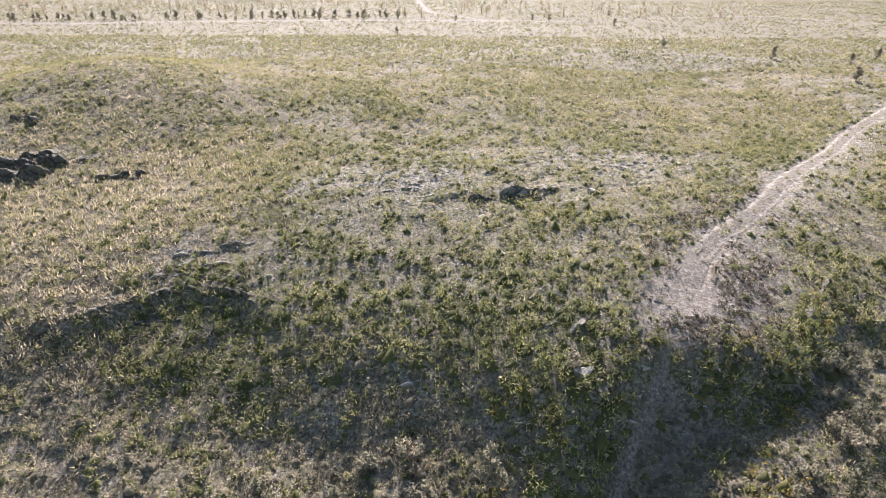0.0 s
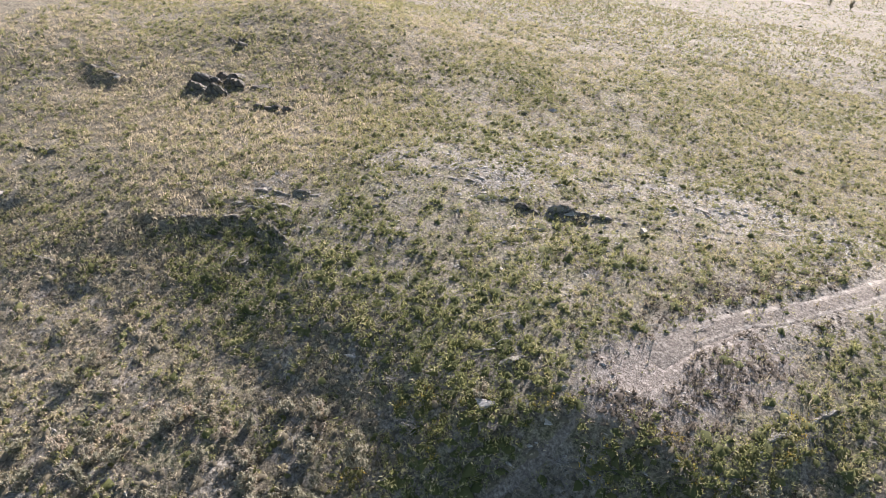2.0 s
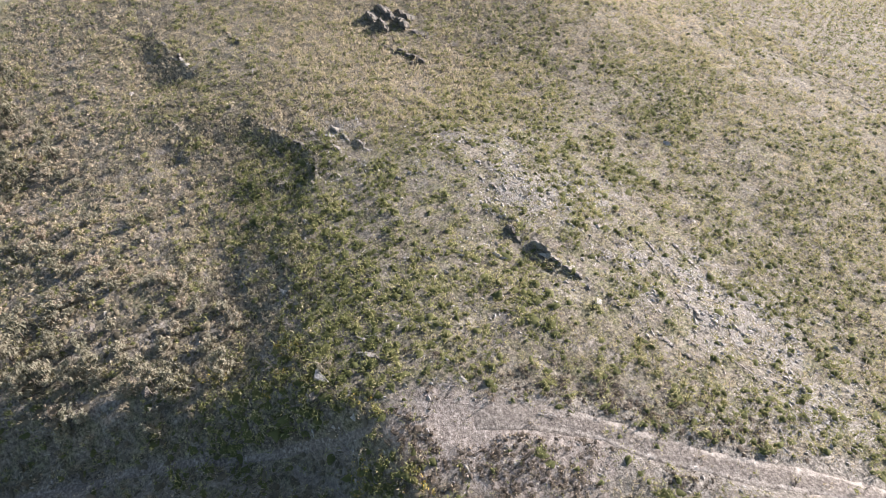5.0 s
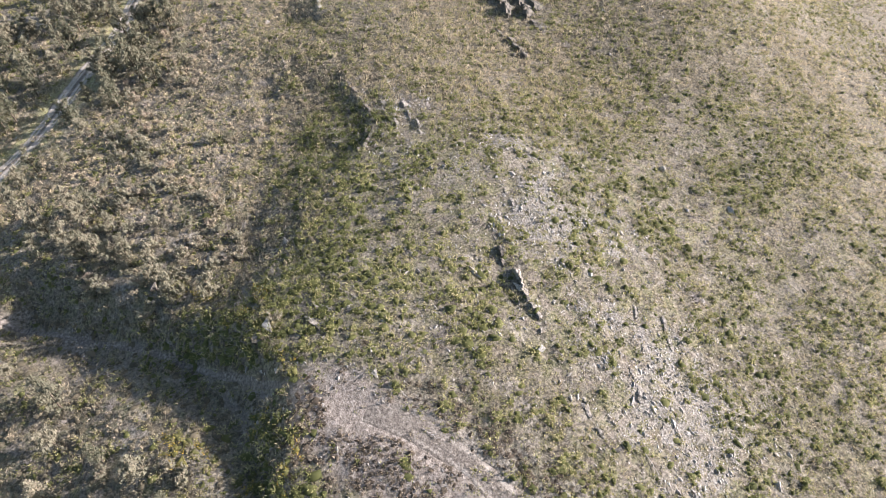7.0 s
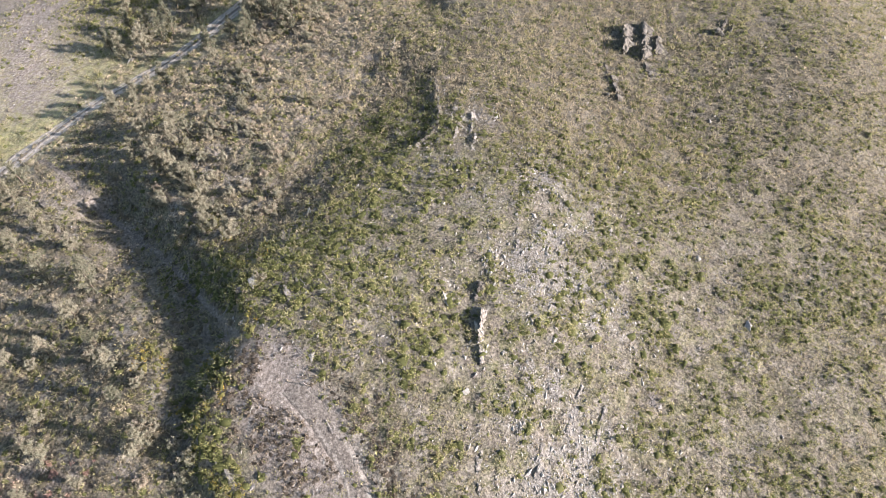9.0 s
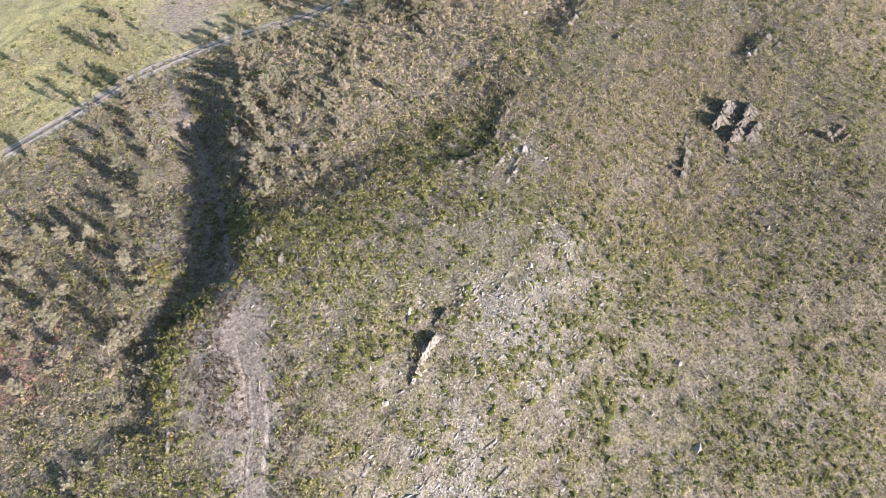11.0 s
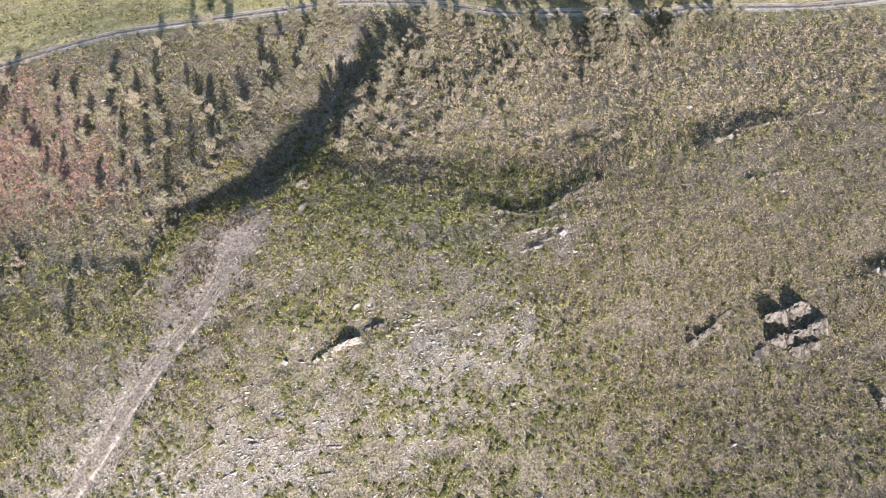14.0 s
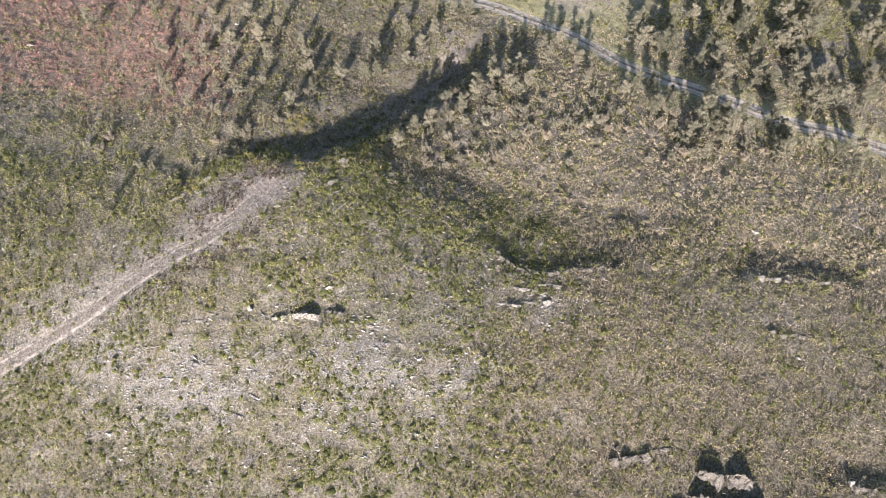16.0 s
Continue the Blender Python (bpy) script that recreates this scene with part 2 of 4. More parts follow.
LANDFORMS = [  # x, y, radius, height of each swell (+) or hollow (-)
    (-70, -25, 40, -1.31), (6, -21, 16, 2.33), (-50, 35, 16, 1.34), (40, 19, 26, -2.37), (-34, 11, 16, -2.24),
    (46, -29, 16, -1.48), (30, -61, 16, 1.70), (-58, 3, 16, -1.79), (-10, 19, 16, -1.45), (27, 45, 26, -1.28),
    (14, 19, 16, -1.17), (-58, 43, 16, 3.07), (-34, -69, 16, -1.64), (46, -13, 16, -1.22), (-30, 75, 40, 1.19),
    (-50, -37, 16, -0.59), (-74, -5, 16, -1.18), (30, -53, 16, 1.40), (-18, -45, 16, 1.02), (38, 67, 16, -0.99),
    (53, 84, 26, 0.80), (14, -29, 16, 0.54),
]


def hill(x, y):
    """The height of the hillside: a broad ridge that falls off to both sides."""
    y = np.where(y > 380, 380 + 60 * (1 - np.exp(-(np.maximum(y, 380) - 380) / 60)), y)
    y = np.where(y < -120, -120 - 60 * (1 - np.exp((np.minimum(y, -120) + 120) / 60)), y)
    z = 0.1272 + 0.1082 * y + -0.3163 * soft_ramp(y - 5, 6) + -0.0937 * soft_ramp(-12 - y, 6) + 0.0826 * soft_ramp(-48 - y, 5)
    for cx, cy, r, amp in LANDFORMS:
        z = z + amp * np.exp(-((x - cx) ** 2 + (y - cy) ** 2) / r ** 2)
    return z + banks(x, y)


def curve(line, step=0.6):
    """A smooth way through the points, in even steps."""
    p = [np.array(q, float) for q in line]
    p = [2 * p[0] - p[1]] + p + [2 * p[-1] - p[-2]]
    out = []
    for a, b, c, d in zip(p[:-3], p[1:-2], p[2:-1], p[3:]):
        for u in np.linspace(0, 1, max(2, int(np.hypot(*(c - b)) / step)), endpoint=False):
            out.append(0.5 * (2 * b + (c - a) * u + (2 * a - 5 * b + 4 * c - d) * u * u + (3 * b - a - 3 * c + d) * u ** 3))
    return np.array(out + [p[-2]])


TRACK_LINE = [(11.2, -16.4), (12.4, -13.8), (14.0, -10.6), (17.2, -6.6), (20.4, -3.8), (25.2, 1.6), (28.2, 5.6), (33.0, 10.6), (40, 17.6), (46.5, 25), (57, 34.5), (72, 46), (98, 66)]
ROAD_LINE = [(95, -57), (75, -61), (56, -63.6), (45, -65.2), (32.5, -66.2), (20, -67.6), (10.4, -68.6), (0, -68.6), (-8.4, -68.3), (-17.5, -66.4), (-24.5, -64.8), (-29.4, -62.6), (-35.4, -59.4), (-41.6, -57.2), (-48.5, -55.3), (-53.5, -53.7), (-62, -51.2), (-68.6, -50.6), (-76, -48.5), (-92, -44.5), (-120, -42)]
OLD_LINE = [(9.6, -19.6), (7.6, -23), (5.6, -26.4), (3.0, -31.2), (0.5, -35.4), (-1.6, -39.6), (-4.4, -46.5), (-7.4, -54), (-10.4, -61), (-12, -66.6)]
GULLY_LINE = [(8.6, -25), (6.4, -30.5), (3.2, -37), (-0.6, -43.4), (-4.6, -49.8), (-8.4, -57.6), (-11, -64)]
FAR_ROAD = [(190, 140), (150, 179), (143, 206), (132, 228), (104, 225), (62, 203), (39, 195), (18, 193), (8, 201), (-2, 226), (-13, 253), (-19, 320), (-24, 400)]
FAR_LANE = [(-260, 158), (-158, 172), (-139, 173), (-119, 178), (-95, 185), (-67, 191.5), (-46, 193), (-20, 194), (18, 194)]
FAR_TRACK = [(-49, 185), (-41.6, 174), (-24.7, 153), (-10, 136), (10.2, 112), (22.2, 99.5), (33.7, 92), (44.3, 85.9), (53.6, 78.9), (62, 69.7), (72, 62), (84, 56), (97, 51)]
# name, line, half width, half gauge, how much of the width is worn pale
WAYS = [
    ("dirt_track", TRACK_LINE, 1.2, 0.72, 0.28, 0.55), ("dirt_road", ROAD_LINE, 1.75, 0.82, 0.48, 1.7),
    ("old_path", OLD_LINE, 0.42, 0.0, 0.25, 0.3), ("far_road", FAR_ROAD, 2.0, 0.9, 1.0, 0.3),
    ("far_lane", FAR_LANE, 4.6, 1.2, 3.0, 0.2), ("far_track", FAR_TRACK, 0.8, 0.4, 0.4, 0.2),
]
PATCH_LINE = [(11.2, -17.8), (14.0, -14.6), (17.4, -10.6)]
PALE_LINE = [(-24, -77), (-33, -86), (-44, -92)]
STONY_LINE = [(-19, 1), (-8, 5), (3, 10), (12, 11), (21, 10.5)]
FLOWER_LINES = [[(11.3, -30.6), (15.4, -25.4), (18, -21.8), (20.6, -17.6), (23.4, -13)], [(10.6, -22.6), (13.5, -22.8), (17, -21)], [(-3, -24), (2, -25), (5.4, -23.6)], [(-6, -35.5), (-3.4, -30), (0.4, -25.8), (4, -22.8), (7.4, -20.6)], [(13.6, -20), (15.6, -20.8)]]


def way_mask(x, y, line, half, blur):
    mask, some = np.zeros(np.shape(x)), np.array(line)
    near = (x > some[:, 0].min() - half - 2) & (x < some[:, 0].max() + half + 2) & (y > some[:, 1].min() - half - 2) & (y < some[:, 1].max() + half + 2)
    if near.any():
        off = np.abs(along(x[near], y[near], line)[0])
        mask[near] = smooth(half + blur, half - blur, off)
    return mask


SMOOTH_WAYS = [(name, curve(line, 1.5), half, gauge, worn, bare) for name, line, half, gauge, worn, bare in WAYS]


def roads(x, y, blur=0.35):
    mask = np.zeros(np.shape(x))
    for _, line, half, *_ in SMOOTH_WAYS:
        mask = np.maximum(mask, way_mask(x, y, [tuple(q) for q in line], half, blur))
    return mask


def blob(x, y, line, half):
    return np.exp(-(along(x, y, line)[0] / half) ** 2)


def bare_cover(x, y):
    patch = np.exp(-(along(x, y, PATCH_LINE)[0] / 4.6) ** 4) * smooth(-22, -20, y)
    pale = blob(x, y, PALE_LINE, 10)
    strip = blob(x, y, [(17, -11), (21, -5.6), (25.4, -0.4)], 3.4) * 0.4
    gully = np.exp(-(along(x, y, GULLY_LINE)[0] / 2.9) ** 4) * 0.45
    clear = blob(x, y, [(-22.5, -7.4), (-28, -8.6)], 2.0) * 0.35
    return np.clip(np.max([patch, strip, gully, pale * 0.9, clear], 0), 0, 1)


def worn_cover(x, y):
    """Grey trodden litter on both sides of the track."""
    off = along(x, y, TRACK_LINE)[0]
    return np.clip(np.exp(-((off - 0.6) / 3.4) ** 2) * (0.55 + 0.8 * patches(x, y, 4, 81)), 0, 1)


def stony_cover(x, y):
    main = blob(x, y, STONY_LINE, 7.5)
    upper = blob(x, y, [(-4, -3), (5, -12)], 4.5) * 0.4
    flats = blob(x, y, [(-21, -8), (-29, -9)], 4) * 0.8
    return np.clip(np.maximum(np.maximum(main, upper), flats) * (0.25 + 0.95 * smooth(0.32, 0.68, patches(x, y, 4, 31))), 0, 1) * 0.85


def red_cover(x, y):
    return smooth(23, 36, x + 0.45 * (y + 40)) * smooth(-25, -33, y) * smooth(-66, -60, y) * (0.35 + 0.9 * patches(x, y, 14, 41))


def meadow_cover(x, y):
    """Fresh yellow-green grass beyond and beside the lower road."""
    lane = along(x, y, [tuple(q) for q in curve(ROAD_LINE, 6)])[0]
    beyond = smooth(-1, 4, -lane) * smooth(-45, -25, x)
    verge = np.exp(-(lane / 3.5) ** 2)
    return np.clip(np.maximum(beyond, verge) * (0.5 + 0.9 * patches(x, y, 6, 51)), 0, 1) * (y < -35)


def dry_cover(x, y):
    """Short straw-coloured grass over the slope that falls to the north."""
    return np.maximum(0.6 * smooth(8, 48, y) + 0.6 * smooth(100, 150, y), smooth(-14, -32, x) * smooth(-32, -18, y)) * (0.5 + 0.5 * smooth(0.3, 0.55, patches(x, y, 14, 97)))


def thicket(x, y):
    """Where dark green shrubs stand close together below the ridge."""
    belt = blob(x, y, [(-24, -18), (-12, -17), (-2, -17), (3, -23), (2, -30)], 6.0)
    fin = blob(x, y, [(1, -3), (6, -5)], 3.0)
    bank = blob(x, y, [(11, -23), (17, -21.5), (21.5, -16)], 2.0)
    north = 0.55 * np.maximum(blob(x, y, [(-14, 31), (-20, 36), (-27, 31)], 5.0), blob(x, y, [(-4, 16), (-12, 18)], 2.6))
    return np.clip(np.max([belt, fin, bank, north], 0) * (0.6 + 0.8 * patches(x, y, 6, 95)), 0, 1)


def relief(x, y):
    near = smooth(160, 90, np.hypot(x, y))
    return (0.34 * (patches(x, y, 3.2, 5) - 0.5) + 0.22 * (value_noise(x, y, 0.75, 9) - 0.5) + 0.16 * (lattice(np.round(x * 3), np.round(y * 3), 4) - 0.5)) * near + 1.2 * (patches(x, y, 40, 15) - 0.5) * smooth(90, 160, np.abs(y))


def land(x, y, road=None):
    """The height of the ground itself."""
    x, y = np.asarray(x, float), np.asarray(y, float)
    road = roads(x, y) if road is None else road
    calm = np.clip(road + 0.6 * bare_cover(x, y), 0, 1)
    return hill(x, y) + relief(x, y) * (1 - calm) - 0.13 * road


def height(x, y):
    return float(land(np.array([x]), np.array([y]))[0])


# ---- mesh helpers ----
def raw_mesh(name, verts, faces, material, smooth_faces=False, **values):
    """A mesh from arrays: corners, triangles or quads, and one value a corner for each named attribute."""
    verts, faces = np.asarray(verts, np.float32), np.asarray(faces, np.int32)
    me = bpy.data.meshes.new(name)
    me.vertices.add(len(verts))
    me.vertices.foreach_set("co", verts.ravel())
    sides = faces.shape[1]
    me.loops.add(faces.size)
    me.loops.foreach_set("vertex_index", faces.ravel())
    me.polygons.add(len(faces))
    me.polygons.foreach_set("loop_start", np.arange(0, faces.size, sides, dtype=np.int32))
    me.polygons.foreach_set("loop_total", np.full(len(faces), sides, np.int32))
    me.polygons.foreach_set("use_smooth", np.full(len(faces), smooth_faces))
    for key, value in values.items():
        value = np.asarray(value, np.float32)
        if value.ndim == 2:
            me.attributes.new(key, "FLOAT_COLOR", "POINT").data.foreach_set("color", value.ravel())
        else:
            me.attributes.new(key, "FLOAT", "POINT").data.foreach_set("value", value)
    me.materials.append(material)
    me.update(calc_edges=True)
    return me


def part(name, bm, material, parent, label=""):
    """Links a bmesh, or a mesh that is ready, as one object under a thing or a part."""
    me = bm
    if isinstance(bm, bmesh.types.BMesh):
        me = bpy.data.meshes.new(name)
        bm.to_mesh(me)
        bm.free()
        me.materials.append(material)
    ob = new(name, me)
    ob.parent = parent
    return tagged(ob, label) if label else ob


# ---- ground ----
def steps(a, b, step):
    return np.linspace(a, b, int(round((b - a) / step)) + 1)


GX = np.concatenate([-95 - np.geomspace(1, 2400, 46)[::-1], steps(-95, 75, 0.56), 75 + np.geomspace(1, 2400, 46)])
GY = np.concatenate([-100 - np.geomspace(1, 2400, 40)[::-1], steps(-100, 62, 0.56), 62 + np.geomspace(0.6, 360, 150), 430 + np.geomspace(10, 2200, 16)])
gx, gy = np.meshgrid(GX, GY)
gx, gy = gx.ravel(), gy.ravel()
road = roads(gx, gy)
cover = np.stack([np.maximum(bare_cover(gx, gy), 0.6 * roads(gx, gy, 0.6)), stony_cover(gx, gy), red_cover(gx, gy), meadow_cover(gx, gy)], -1)
cols = len(GX)
corner = (np.arange(len(GY) - 1)[:, None] * cols + np.arange(cols - 1)).ravel()
quads = np.stack([corner, corner + 1, corner + cols + 1, corner + cols], -1)
ground = new("ground", raw_mesh("ground", np.stack([gx, gy, land(gx, gy, road)], -1), quads, EARTH, True, cover=cover, worn=worn_cover(gx, gy), dry=dry_cover(gx, gy)))
tagged(ground, "stony brown hillside with moss, litter and dry grass", "ground", kind="structure")


def build_way(name, line, half, gauge, worn, bare, label):
    """A worn way on the ground: two wheel ruts with a crown between, ragged edges."""
    mid = curve([tuple(q) for q in line], 0.5)
    ahead = np.gradient(mid, axis=0)
    ahead /= np.linalg.norm(ahead, axis=1)[:, None]
    side = np.stack([ahead[:, 1], -ahead[:, 0]], -1)
    across = np.linspace(-1, 1, 13)
    run = np.arange(len(mid)) * 0.5
    ragged = half * (0.86 + 0.34 * (value_noise(run, run * 0, 2.3, 61) - 0.5) + 0.2 * (value_noise(run, run * 0, 0.8, 62) - 0.5))
    off = across[None] * ragged[:, None]
    x = mid[:, :1] + side[:, :1] * off
    y = mid[:, 1:] + side[:, 1:] * off
    ends = smooth(0, 9, run) * smooth(0, 5, run[::-1])
    sunk = 0.2 * (1 - smooth(0, 2.5, run) * smooth(0, 2.5, run[::-1]))[:, None]
    rut = np.exp(-((np.abs(off) - gauge) / worn) ** 2) * bare * (0.25 + 0.75 * ends[:, None])
    z = hill(x, y) - 0.05 - sunk - 0.05 * rut + 0.03 * (value_noise(x, y, 0.6, 71) - 0.5) - 0.07 * (np.abs(across)[None] > 0.95)
    n = len(across)
    at = (np.arange(len(mid) - 1)[:, None] * n + np.arange(n - 1)).ravel()
    faces = np.stack([at, at + 1, at + n + 1, at + n], -1)
    ob = new(name, raw_mesh(name, np.stack([x, y, z], -1).reshape(-1, 3), faces, TRACK, True, rut=rut.ravel()))
    return tagged(ob, label, "road", kind="structure")


WAY_LABELS = ["pale dusty track with two wheel ruts", "pale dirt road with two worn wheel ruts", "faint trodden path down the shaded bank",
              "wide pale dirt road across the valley", "broad bare dirt lane by the far trees", "thin pale track through dry grass"]
for (name, line, half, gauge, worn, bare), label in zip(SMOOTH_WAYS, WAY_LABELS):
    build_way(name, line, half, gauge, worn, bare, label)


# ---- low plants ----
rng = np.random.default_rng(7)


def strew(x0, x1, y0, y1, gap):
    """Points spread unevenly over a stretch of land."""
    x, y = np.meshgrid(np.arange(x0, x1, gap), np.arange(y0, y1, gap))
    x, y = x.ravel(), y.ravel()
    return x + rng.uniform(-0.9, 0.9, len(x)) * gap, y + rng.uniform(-0.9, 0.9, len(x)) * gap


def keep(x, y, chance):
    some = rng.random(len(x)) < chance
    return x[some], y[some]


def plants(name, x, y, material, label, leaves, radius, tall, length, width, tone, spray=False, grown=1.0, lying=1.0, core=True):
    """Many low plants as one mesh: each a lumpy tuft with leaves on it, or a spray of blades."""
    count = len(x)
    tone = np.clip(tone, 0, 1)
    floor = land(x, y)
    size = (np.clip(rng.lognormal(0, 0.4, count), 0.4, 2.1) * grown)[:, None]
    high = tall * size * rng.uniform(0.7, 1.25, (count, 1))
    skew = rng.uniform(0, 6.28, (count, 2))

    def lop(a):
        return 1 + 0.32 * np.cos(a - skew[:, :1]) + 0.2 * np.cos(2 * a + skew[:, 1:])
    # the leaves sit in sprigs, which stand over a low dome
    sprigs = max(2, leaves // 4)
    which = np.arange(leaves) % sprigs
    turn, out = rng.uniform(0, 2 * np.pi, (count, sprigs)), np.sqrt(rng.random((count, sprigs)))
    tip = np.stack([out * lop(turn) * np.cos(turn), out * lop(turn) * np.sin(turn), np.sqrt(np.maximum(0, 1.04 - out ** 2)) * rng.uniform(0.7, 1.15, (count, sprigs))], -1)
    off = rng.normal(0, 0.3 if spray else 0.15, (count, leaves, 3))
    spot = tip[:, which] + off
    if spray:
        spot[..., 2] *= rng.random((count, leaves)) ** 0.5
    base = np.stack([x[:, None] + radius * size * spot[..., 0], y[:, None] + radius * size * spot[..., 1], floor[:, None] - 0.04 + high * np.maximum(spot[..., 2], 0)], -1)
    face = tip[:, which] + 1.6 * off + (0, 0, 0.25)
    across = np.cross(face, rng.normal(0, 1, (count, leaves, 3)))
    way = face + (0, 0, 0.6) if spray else 0.8 * np.cross(across, face) / (np.linalg.norm(face, axis=-1, keepdims=True) + 1e-6) + face
    way[..., 2] *= lying
    way /= np.linalg.norm(way, axis=-1, keepdims=True)
    across /= np.linalg.norm(across, axis=-1, keepdims=True) + 1e-6
    long = length * size[..., None] ** 0.5 * rng.uniform(0.6, 1.4, (count, leaves, 1))
    wide = width * size[..., None] ** 0.5 * rng.uniform(0.6, 1.4, (count, leaves, 1))
    corners = np.stack([base - across * wide / 2, base + across * wide / 2, base + way * long], 2).reshape(-1, 3)
    faces = np.arange(len(corners)).reshape(-1, 3)
    tones = np.repeat(np.clip(tone[:, None] + rng.normal(0, 0.10, (count, sprigs))[:, which] + rng.normal(0, 0.03, (count, leaves)), 0, 1).ravel(), 3)
    dim = np.repeat((rng.uniform(0.75, 1.25, (count, sprigs))[:, which] * rng.uniform(0.85, 1.15, (count, leaves))).ravel(), 3)
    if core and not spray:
        # the close twigs inside the tuft: a low uneven heap, coloured darker as painted shade
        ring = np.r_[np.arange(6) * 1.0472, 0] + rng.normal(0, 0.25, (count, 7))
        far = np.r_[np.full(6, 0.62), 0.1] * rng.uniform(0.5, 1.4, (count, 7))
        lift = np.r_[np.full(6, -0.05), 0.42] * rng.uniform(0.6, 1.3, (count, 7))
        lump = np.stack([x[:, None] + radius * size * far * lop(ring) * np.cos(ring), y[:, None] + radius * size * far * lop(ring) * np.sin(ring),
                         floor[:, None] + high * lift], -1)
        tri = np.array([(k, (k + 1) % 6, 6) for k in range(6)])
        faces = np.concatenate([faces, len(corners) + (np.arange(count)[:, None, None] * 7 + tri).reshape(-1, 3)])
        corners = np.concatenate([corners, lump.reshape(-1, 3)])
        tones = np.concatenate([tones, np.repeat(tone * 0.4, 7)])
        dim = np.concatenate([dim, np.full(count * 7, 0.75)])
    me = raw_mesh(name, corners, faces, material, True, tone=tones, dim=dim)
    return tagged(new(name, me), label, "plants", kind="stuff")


def clear_of_roads(x, y):
    return 1 - roads(x, y, 0.5)


def south(y):
    return smooth(-17, -27, y)


def beside_ruts(x, y):
    """Room for plants: none in the wheel ruts, few on the crown between them."""
    free = 1 - roads(x, y, 0.5)
    for _, line, half, gauge, *_ in SMOOTH_WAYS[:2]:
        off = np.abs(along(x, y, [tuple(q) for q in line])[0])
        free = np.maximum(free, 0.55 * np.exp(-(off / (0.4 * gauge)) ** 2))
        free = np.maximum(free, 0.6 * smooth(gauge + 0.3, gauge + 0.6, off) * (off < half + 0.6))
    return free


# green dwarf shrubs over the ridge and slopes
x, y = strew(-95, 72, -96, 68, 0.6)
thick = 0.42 * patches(x, y, 11, 3) + 0.26 * value_noise(x, y, 2.7, 8) + 0.32 * value_noise(x, y, 1.35, 6)
chance = (0.12 + 0.88 * smooth(0.43, 0.51, thick)) * beside_ruts(x, y) * (1 - 0.6 * worn_cover(x, y)) * (1 - 0.45 * stony_cover(x, y)) * (1 - 0.85 * bare_cover(x, y)) * (1 - 0.55 * red_cover(x, y))
chance *= (1 - 0.58 * south(y) * (y > -69)) * (1 + 0.35 * smooth(8, 22, y))
west = smooth(-22, -42, x) * smooth(-24, -14, y)
chance *= (1 - 0.4 * west) * (1 - 0.75 * meadow_cover(x, y))
chance = np.maximum(chance, 0.95 * thicket(x, y) * beside_ruts(x, y) * (1 - 0.8 * bare_cover(x, y)))
x, y = keep(x, y, chance)
lush = thicket(x, y)
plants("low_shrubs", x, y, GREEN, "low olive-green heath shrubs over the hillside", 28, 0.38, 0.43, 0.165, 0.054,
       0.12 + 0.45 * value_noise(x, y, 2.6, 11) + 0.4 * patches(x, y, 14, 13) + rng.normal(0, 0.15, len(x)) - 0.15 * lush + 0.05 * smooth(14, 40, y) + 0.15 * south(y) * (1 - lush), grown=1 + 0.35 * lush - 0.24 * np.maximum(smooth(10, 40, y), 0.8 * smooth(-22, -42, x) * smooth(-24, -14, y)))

# dry grass
x, y = strew(-95, 72, -96, 68, 0.7)
chance = (0.12 + 0.55 * smooth(0.35, 0.65, patches(x, y, 12, 21))) * beside_ruts(x, y) * (1 - 0.45 * stony_cover(x, y)) * (1 - 0.8 * bare_cover(x, y))
chance *= (0.6 + 0.9 * np.maximum(smooth(10, 30, y), 2 * smooth(-16, -30, x) * smooth(-28, -18, y) * smooth(34, 14, y))) * (1 - 0.8 * thicket(x, y)) * (1 + 1.5 * meadow_cover(x, y))
x, y = keep(x, y, chance)
plants("dry_grass", x, y, STRAW, "tufts of straw-coloured dry grass", 16, 0.26, 0.14, 0.24, 0.045,
       0.5 * patches(x, y, 7, 23) + rng.uniform(0, 0.6, len(x)) + 0.25 * np.maximum(smooth(20, 45, y), 1.4 * smooth(-18, -36, x) * smooth(-26, -16, y)), True, grown=1 - 0.25 * smooth(8, 30, y) + 0.45 * smooth(-16, -30, x) * smooth(-28, -18, y) * smooth(34, 14, y))

# brown heather on the shaded side
x, y = strew(-95, 60, -68, -15, 0.74)
chance = south(y) * (0.62 + 0.5 * patches(x, y, 8, 25)) * beside_ruts(x, y) * (1 - 0.8 * red_cover(x, y))
wood = smooth(-40, -46, y) * smooth(-28, -38, x)
chance *= 1 - 0.5 * wood
chance = np.maximum(chance, 0.9 * smooth(-15, -21, y) * smooth(-50, -44, y) * smooth(-52, -44, x) * smooth(0, -10, x) * beside_ruts(x, y))
x, y = keep(x, y, chance)
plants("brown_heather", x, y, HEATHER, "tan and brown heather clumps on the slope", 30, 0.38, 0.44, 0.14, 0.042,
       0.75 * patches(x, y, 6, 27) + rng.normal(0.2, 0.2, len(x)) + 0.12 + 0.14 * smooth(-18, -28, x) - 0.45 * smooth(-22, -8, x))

# rust-coloured bracken
x, y = strew(20, 90, -66, -20, 0.68)
x, y = keep(x, y, red_cover(x, y) * 0.85)
plants("bracken", x, y, BRACKEN, "rust-brown dead bracken by the road", 30, 0.42, 0.34, 0.14, 0.055, rng.uniform(0.1, 1, len(x)))

